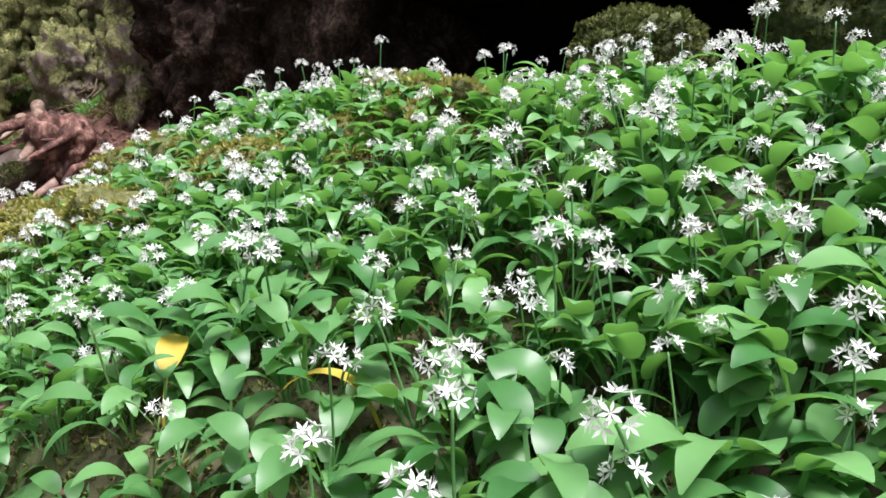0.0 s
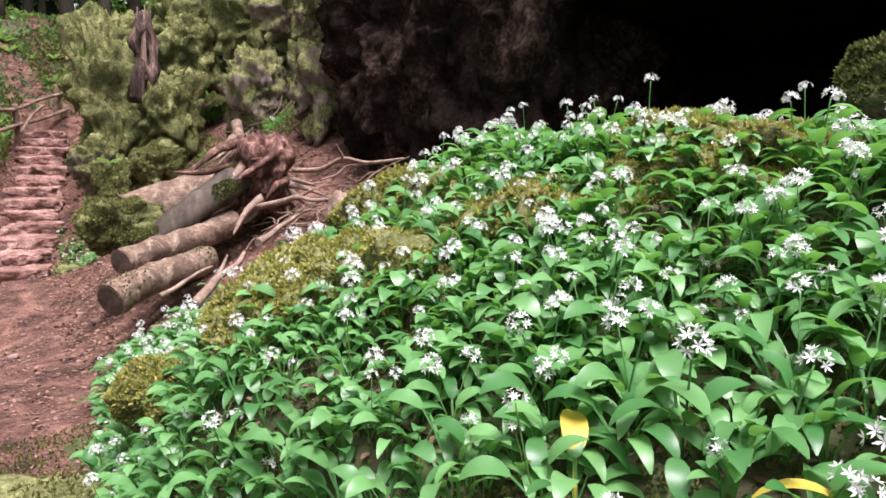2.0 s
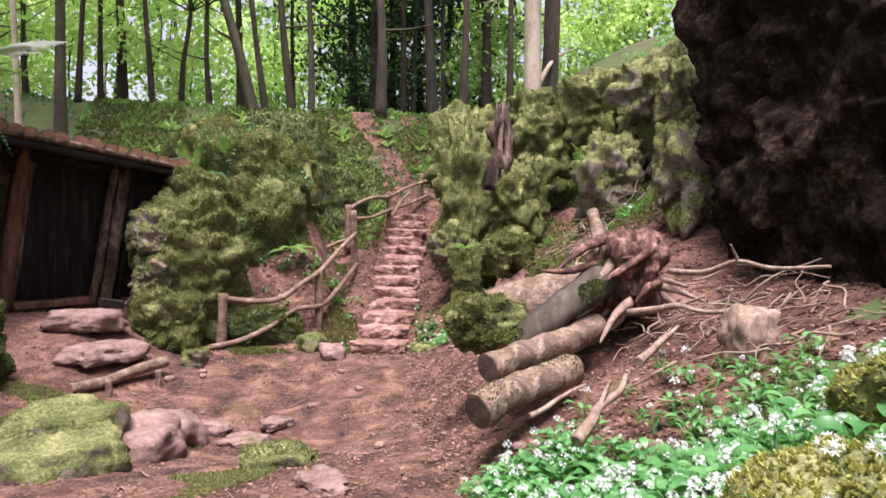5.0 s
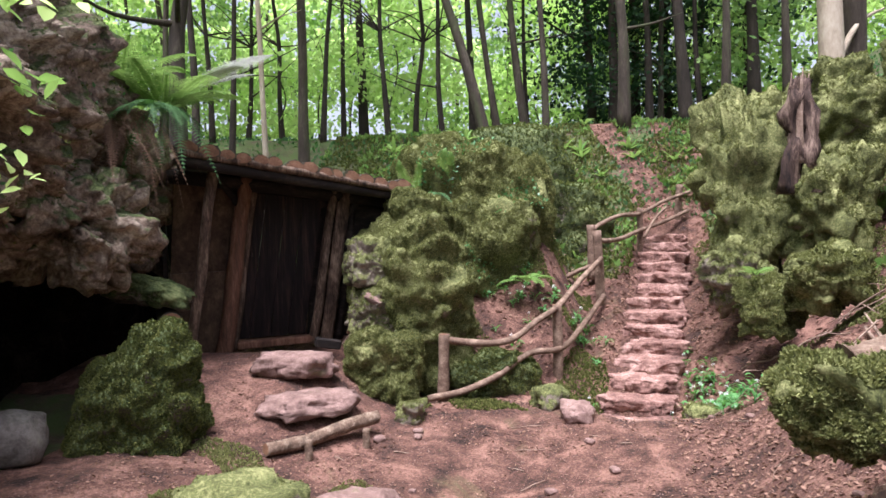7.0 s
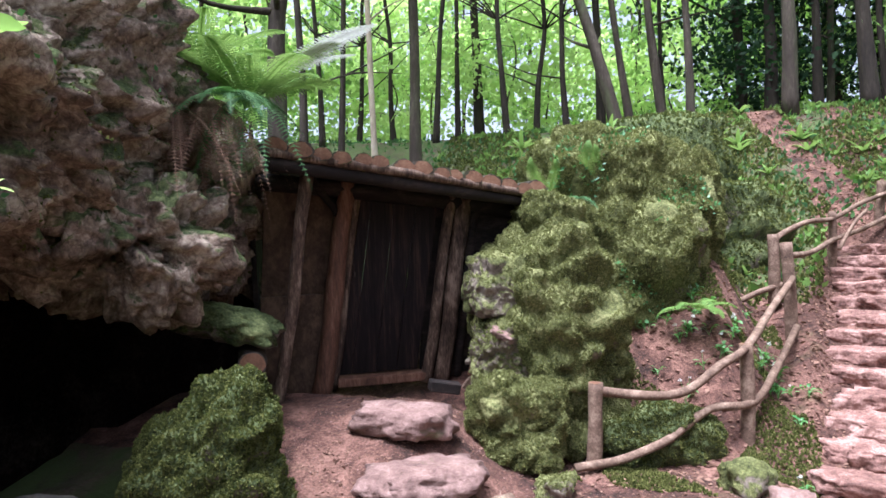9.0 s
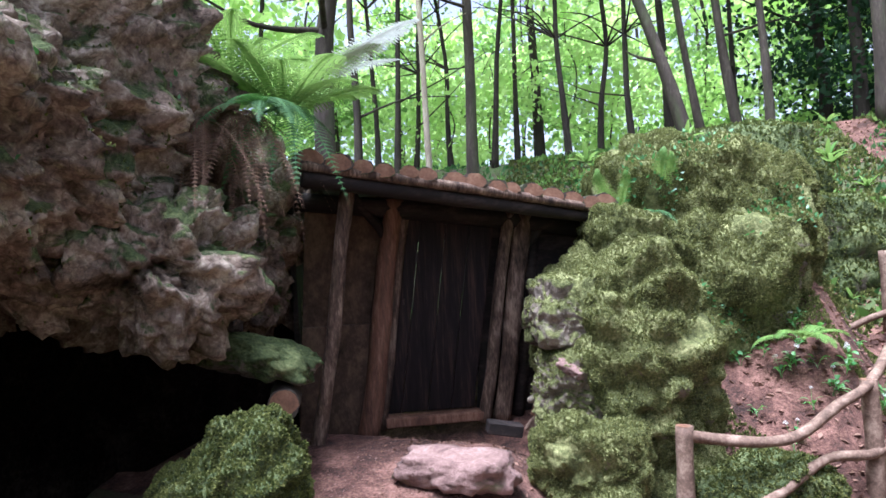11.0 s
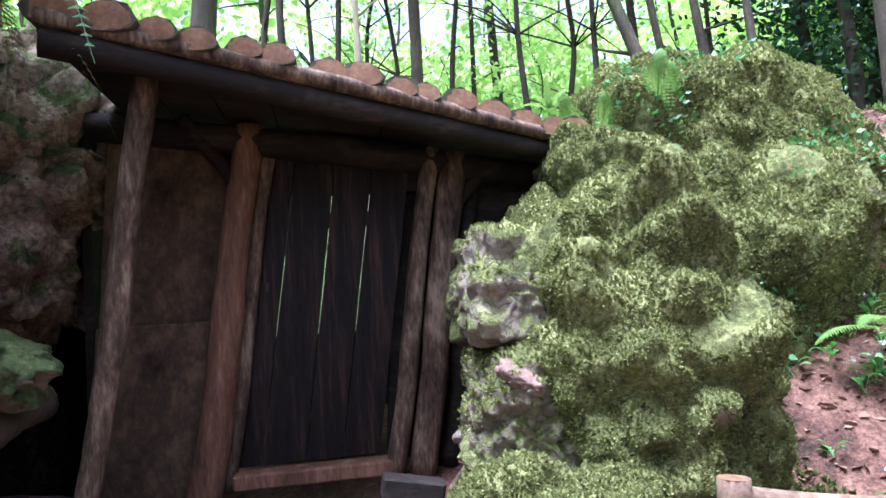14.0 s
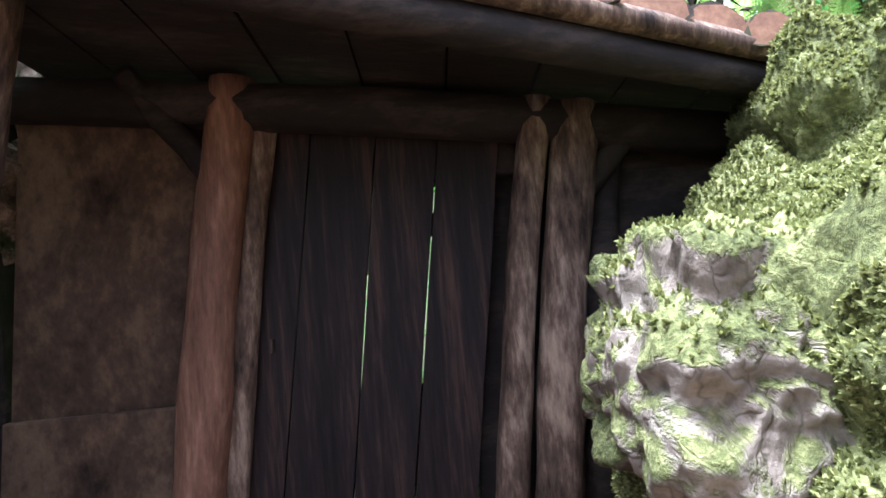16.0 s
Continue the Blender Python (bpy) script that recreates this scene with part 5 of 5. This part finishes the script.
for n_, (x_, y_, z_) in enumerate(spots[:290]):
    k = rnd_g.choice((0, 1, 2, 3, 5, 5, 5, 5, 5, 5))
    s = rnd_g.uniform(0.52, 0.78)
    cp = copy_thing(KINDS[k], pose(x_, y_, z_ - 0.01, rnd_g.uniform(-12, 12), rnd_g.uniform(-14, 6), rnd_g.uniform(0, 360)))
    cp.scale = (s, s, s)


def garlic_mass(name, label, places, seed):
    """Garlic too thick to count."""
    rng = np.random.default_rng(seed)
    th = thing(name, label, "plants", (0, 0, 0), kind="stuff")
    picks = rng.choice([0, 1, 2, 3, 5, 5, 5, 5, 5], len(places))
    for key, mat in (("green", M_LEAF), ("petal", M_PETAL)):
        for k in range(6):
            sel = [p for p, q in zip(places, picks) if q == k]
            if not sel or key not in TEMPL[k]:
                continue
            vs, fs = TEMPL[k][key]
            r2 = np.random.default_rng(seed + k)
            me = strewn(name, np.array(sel), np.tile([0.0, 0, 1.0], (len(sel), 1)), vs, fs, 0.55, 0.88, r2, 0.14)
            tagged(part("leaves" if key == "green" else "flowers", me, mat, th), kind="stuff")


garlic_mass("garlic_bank", "thick bank of wild garlic in flower", spots[290:], 5)


def patch_of(cx, cy, sx, sy, count, seed):
    rnd = random.Random(seed)
    return [(x_, y_, ground_at(x_, y_)) for x_, y_ in ((rnd.gauss(cx, sx), rnd.gauss(cy, sy)) for _ in range(count))]


garlic_mass("garlic_patch", "small patch of wild garlic beside the steps", patch_of(2.25, 7.9, 0.14, 0.55, 70, 1), 6)
garlic_mass("garlic_patch", "small patch of wild garlic behind the rail", patch_of(1.1, 9.6, 0.1, 0.45, 18, 2), 7)
garlic_mass("garlic_patch", "small patch of wild garlic under the outcrop", patch_of(0.35, 9.35, 0.3, 0.25, 24, 3), 8)
garlic_mass("garlic_patch", "wild garlic on top of the rocks", [(x_, y_, 3.95) for x_, y_, z_ in patch_of(5.2, 6.4, 0.4, 0.6, 60, 4)], 9)
garlic_mass("garlic_patch", "small patch of wild garlic below the rocks", patch_of(4.05, 6.1, 0.15, 0.15, 10, 5), 10)
garlic_mass("garlic_patch", "wild garlic among the sticks", patch_of(2.35, 2.1, 0.35, 0.35, 45, 6), 11)
garlic_mass("garlic_patch", "wild garlic before the dark cave", patch_of(2.6, 0.9, 0.35, 0.5, 70, 8), 12)
garlic_mass("garlic_patch", "wild garlic at the lip of the bank", [p for p in patch_of(1.05, -2.3, 0.28, 0.3, 75, 15) if p[0] > 0.8], 13)
# yellowed leaves among the green
for n_, (x_, y_, h_) in enumerate(((0.62, -1.15, 0.1), (0.86, -1.25, 0.2), (0.55, -0.95, 0.08), (0.95, -1.6, 0.25))):
    th = thing("yellow_leaf", "single yellowed wild garlic leaf", "leaf", (x_, y_, ground_at(x_, y_) - 0.01), 40 * n_)
    part("blade", GLEAF[n_].copy(), None, th).data.materials[0] = M_YELLOW
# keep the pattern plants among the others
for k, (th, (x_, y_)) in enumerate(zip(KINDS, ((0.7, 0.9), (0.8, 0.7), (1.0, 0.5), (0.85, 1.0), (1.1, 1.2), (0.95, 1.1)))):
    th.location = (x_, y_, ground_at(x_, y_) - 0.01)

# ---- ivy and small leaves on the rocks ----
rng_i = np.random.default_rng(3)
for ob, cnt, seed in ((outcrop, 1400, 1), (cliff, 500, 2)):
    def some(p, n):
        f = np.array([noise.noise(Vector(q * 1.5) + Vector((seed * 3, 0, 0))) for q in p])
        return (f > 0.12) & (n[:, 2] > -0.5)
    p, n = surface_points(ob.data, cnt * 4, np.random.default_rng(seed), some)
    me = strewn("ivy", p + n * 0.02, n + np.array([0, 0, 0.3]), LEAF_V, LEAF_F, 0.025, 0.06, np.random.default_rng(seed), 0.7)
    tagged(part("ivy", me, M_IVY, ob, "trailing small-leaved ivy"), kind="stuff")

# ---- litter, chips and sticks ----
def on_ground(count, seed, x0, x1, y0, y1, test):
    rnd = random.Random(seed)
    out = []
    while len(out) < count:
        x_, y_ = rnd.uniform(x0, x1), rnd.uniform(y0, y1)
        if test(x_, y_):
            out.append((x_, y_, ground_at(x_, y_) + 0.006))
    return np.array(out)


def strew_ground(name, label, pts, tv, tf, lo, hi, mat, seed, lean=0.25):
    me = strewn(name, pts, np.tile([0.0, 0, 1.0], (len(pts), 1)), tv, tf, lo, hi, np.random.default_rng(seed), lean)
    me.materials.append(mat)
    return tagged(new(name, me), label, "litter", kind="stuff")


CHIP_V = [(-0.5, -0.2, 0.0), (0.5, -0.15, 0.0), (0.4, 0.25, 0.12), (-0.4, 0.2, 0.1), (0.0, 0.0, 0.3)]
CHIP_F = [(0, 1, 4), (1, 2, 4), (2, 3, 4), (3, 0, 4)]
strew_ground("leaf_litter", "brown fallen leaves on the wooded slope", on_ground(16000, 1, -1.5, 6, 7.6, 17, lambda x, y: not (1.1 < x - 0.3 * (y - 7.9) < 1.95 and y < 13)), FLAT_V, FLAT_F, 0.03, 0.085, M_LITTER, 1, 0.35)
strew_ground("leaf_litter", "brown fallen leaves and bits under the rocks", on_ground(9000, 2, 0.9, 4.6, 1.6, 7.6, lambda x, y: x > 0.9 + 0.15 * (y - 2)), FLAT_V, FLAT_F, 0.02, 0.06, M_LITTER, 2, 0.35)
strew_ground("path_chips", "small stones and bark bits on the path", on_ground(16000, 3, -3, 2.2, -1, 8, lambda x, y: True), CHIP_V, CHIP_F, 0.005, 0.018, M_RED_ROCK, 3, 0.2)
strew_ground("path_crumbs", "pale bits of bark and leaf trodden into the path", on_ground(7000, 14, -3, 2.6, -1.5, 8.6, lambda x, y: True), FLAT_V, FLAT_F, 0.008, 0.028, M_FERN_DEAD, 14, 0.3)
strew_ground("path_leaves", "scattered small fallen leaves on the path", on_ground(6000, 4, -3, 2.2, -1.5, 8.6, lambda x, y: True), FLAT_V, FLAT_F, 0.01, 0.034, M_LITTER, 4, 0.3)
strew_ground("undergrowth", "low green undergrowth on the wooded slope", on_ground(15000, 5, -13, 9, 11.5, 25, lambda x, y: noise.noise(Vector((x * 0.6, y * 0.6, 1))) > -0.1), LEAF_V, LEAF_F, 0.04, 0.14, M_FERN_DARK, 5, 0.6)
def off_steps(x, y):
    return not (0.95 < x - 0.3 * (y - 7.9) < 2.1 and y < 13.2) and abs(x - 3.1 + 0.2 * (y - 13)) > 0.3


strew_ground("crest_moss", "green moss over the wooded crest", on_ground(24000, 21, -4.5, 6.5, 11.0, 18.5, lambda x, y: off_steps(x, y) and noise.noise(Vector((x * 0.8, y * 0.8, 5))) > -0.22), TUFT_V, TUFT_F, 0.04, 0.1, M_MOSS2, 21, 0.5)
strew_ground("crest_plants", "low leafy plants over the wooded crest", on_ground(6000, 22, -4.6, 6.5, 11.4, 19, lambda x, y: off_steps(x, y) and noise.noise(Vector((x * 1.1, y * 1.1, 7))) > 0.02), LEAF_V, LEAF_F, 0.06, 0.16, M_FERN, 22, 0.7)
strew_ground("step_litter", "brown leaf litter along the steps", on_ground(7000, 23, 0.9, 5.2, 7.6, 14, lambda x, y: 0.9 < x - 0.3 * (y - 7.9) < 2.3), FLAT_V, FLAT_F, 0.015, 0.05, M_LITTER, 23, 0.35)
strew_ground("path_leaves", "dark trodden leaf bits on the earth path", on_ground(12000, 24, -3, 2.6, -1.5, 8.2, lambda x, y: noise.noise(Vector((x * 1.2, y * 1.2, 4))) > -0.1), FLAT_V, FLAT_F, 0.01, 0.045, M_LITTER, 24, 0.35)
strew_ground("hill_moss", "moss and low leaves over the rocky bank", on_ground(26000, 9, 3.2, 8, 5.2, 13, lambda x, y: noise.noise(Vector((x * 0.9, y * 0.9, 3))) > -0.15), TUFT_V, TUFT_F, 0.02, 0.06, M_MOSS, 9, 0.5)
strew_ground("hill_leaves", "low green plants on the rocky bank", on_ground(5000, 10, 4.2, 9, 5.5, 13, lambda x, y: noise.noise(Vector((x * 0.7, y * 0.7, 8))) > 0.0), LEAF_V, LEAF_F, 0.05, 0.14, M_FERN, 10, 0.6)
strew_ground("bank_moss", "moss between the garlic plants", on_ground(42000, 6, 0.3, 2.9, -3.2, 1.8, lambda x, y: noise.noise(Vector((x * 2.5, y * 2.5, 9))) > -0.35), TUFT_V, TUFT_F, 0.007, 0.018, M_MOSS2, 6, 0.4)
strew_ground("slope_moss", "moss patches on the slope under the rail", on_ground(14000, 7, -0.9, 1.3, 7.6, 11.5, lambda x, y: noise.noise(Vector((x * 1.5, y * 1.5, 2))) > 0.12), TUFT_V, TUFT_F, 0.015, 0.04, M_MOSS2, 7, 0.4)
strew_ground("terrace_moss", "moss patches between the path stones", on_ground(9000, 8, -2.4, 0.2, 3.0, 6.2, lambda x, y: noise.noise(Vector((x * 1.8, y * 1.8, 6))) > 0.3), TUFT_V, TUFT_F, 0.01, 0.026, M_MOSS, 8, 0.4)


def stick(label, a, b, r, seed, bend=0.08, fork=False, group=""):
    a, b = Vector(a), Vector(b)
    th = thing("stick", label, "stick", a, 0, group)
    rnd = random.Random(seed)
    d = b - a
    pts = [d * (k / 4) + Vector((rnd.uniform(-1, 1), rnd.uniform(-1, 1), rnd.uniform(-0.3, 1))) * bend * d.length * math.sin(math.pi * k / 4) for k in range(5)]
    stem = part("stem", tube(pts, [r * (1 - 0.15 * k) for k in range(5)], 6, seed, 0.12), M_STICK, th)
    if fork:
        e = pts[3] + Vector((rnd.uniform(-.3, .3), rnd.uniform(-.3, .3), rnd.uniform(0, .3))) * d.length * 0.6
        part("twig", tube([pts[2], (pts[2] + e) / 2, e], [r * 0.6, r * 0.4, r * 0.2], 5, seed, 0.1), M_STICK, stem)
    return th


rnd_k = random.Random(31)
for k in range(46):
    x_, y_ = rnd_k.gauss(3.6, 0.4), rnd_k.gauss(6.4, 0.7)
    g = rnd_k.uniform(0, 6.28)
    l_ = rnd_k.uniform(0.3, 0.95)
    x2, y2 = x_ + math.cos(g) * l_, y_ + math.sin(g) * l_
    stick("dry pale stick in a heap on the bank", (x_, y_, ground_at(x_, y_) + rnd_k.uniform(0.02, 0.25)), (x2, y2, ground_at(x2, y2) + rnd_k.uniform(0.02, 0.3)), rnd_k.uniform(0.006, 0.014), k, 0.08, k % 4 == 0, "heap of sticks")
for k in range(80):
    x_, y_ = rnd_k.gauss(3.2, 0.3), rnd_k.gauss(3.0, 0.6)
    g = rnd_k.uniform(0, 6.28)
    l_ = rnd_k.uniform(0.2, 0.6)
    x2, y2 = x_ + math.cos(g) * l_, y_ + math.sin(g) * l_
    stick("thin dry twig at the foot of the dark rock", (x_, y_, ground_at(x_, y_) + rnd_k.uniform(0.01, 0.15)), (x2, y2, ground_at(x2, y2) + rnd_k.uniform(0.01, 0.22)), rnd_k.uniform(0.005, 0.012), 100 + k, 0.12, k % 3 == 0, "twigs at the dark rock")
for k in range(34):
    x_, y_ = rnd_k.uniform(-1.5, 2.6), rnd_k.uniform(1.8, 7.4)
    g = rnd_k.uniform(0, 6.28)
    l_ = rnd_k.uniform(0.08, 0.3)
    x2, y2 = x_ + math.cos(g) * l_, y_ + math.sin(g) * l_
    stick("small dead twig lying on the path", (x_, y_, ground_at(x_, y_) + 0.008), (x2, y2, ground_at(x2, y2) + 0.01), rnd_k.uniform(0.003, 0.008), 200 + k, 0.05, False, "twigs on the path")
for k, (a, b, r) in enumerate((((2.6, 5.1, ground_at(2.6, 5.1) + 0.03), (3.1, 6.6, ground_at(3.1, 6.6) + 0.06), 0.03), ((2.5, 5.6, ground_at(2.5, 5.6) + 0.03), (3.2, 5.9, ground_at(3.2, 5.9) + 0.1), 0.02), ((3.0, 3.4, 1.25), (3.3, 2.2, 1.35), 0.025), ((2.2, 2.5, 0.75), (2.75, 2.9, 0.9), 0.03), ((1.5, 1.9, 0.5), (2.0, 2.3, 0.72), 0.035), ((3.2, 5.4, ground_at(3.2, 5.4) + 0.03), (3.8, 6.3, ground_at(3.8, 6.3) + 0.1), 0.022), ((2.6, 3.3, 0.95), (2.95, 2.5, 1.05), 0.03), ((1.5, 2.5, 0.46), (1.9, 2.6, 0.6), 0.02))):
    stick("bare dead branch lying on the bank", a, b, r, 300 + k, 0.06, k % 2 == 0, "dead branches")
rnd_c = random.Random(41)
for k in range(26):
    x_, y_ = rnd_c.uniform(-1.2, 2.6), rnd_c.uniform(2.2, 7.4)
    s = rnd_c.uniform(0.025, 0.06)
    rock("path_stone", "small loose reddish stone on the path", (x_, y_, ground_at(x_, y_) + s * 0.3), (s, s * 0.8, s * 0.5), 600 + k, M_RED_ROCK, 3, k * 37, group="loose stones on the path", boxy=0.5)

# ---- hazel spray hanging into the way ----
for n_, (a, b) in enumerate((((-3.4, 3.0, 3.1), (-1.95, 3.75, 2.75)), ((-3.4, 3.1, 2.8), (-2.1, 3.8, 2.3)), ((-3.3, 3.2, 2.5), (-2.3, 3.9, 1.95)))):
    a, b = Vector(a), Vector(b)
    th = thing("hazel_branch", "thin hanging branch with bright fresh leaves", "branch", a, 0, "hazel sprays")
    d = b - a
    part("twig", tube([(0, 0, 0), d * 0.5 + Vector((0, 0, 0.12)), d], [0.012, 0.008, 0.003], 6, n_), M_BARK, th)
    rnd = random.Random(n_)
    bl = mesh_of("leaf", [(0, 0, 0), (0.035, 0.032, 0.004), (0.075, 0.024, -0.002), (0.105, 0, -0.014), (0.075, -0.024, -0.002), (0.035, -0.032, 0.004), (0.05, 0, -0.006)], [(0, 1, 6), (1, 2, 6), (2, 3, 6), (3, 4, 6), (4, 5, 6), (5, 0, 6)])
    bl.materials.append(M_CANOPY_B if n_ % 2 else M_CANOPY)
    for k in range(66):
        f = rnd.uniform(0.2, 1.0)
        lf = part("leaf", bl, None, th)
        lf.location = d * f + Vector((rnd.gauss(0, 0.09), rnd.gauss(0, 0.09), 0.1 * math.sin(math.pi * f) + rnd.gauss(-0.03, 0.07)))
        lf.rotation_euler = (rnd.uniform(-0.6, 0.6), rnd.uniform(0, 0.9), rnd.uniform(0, 6.28))
        s = rnd.uniform(0.7, 1.35)
        lf.scale = (s, s, s)
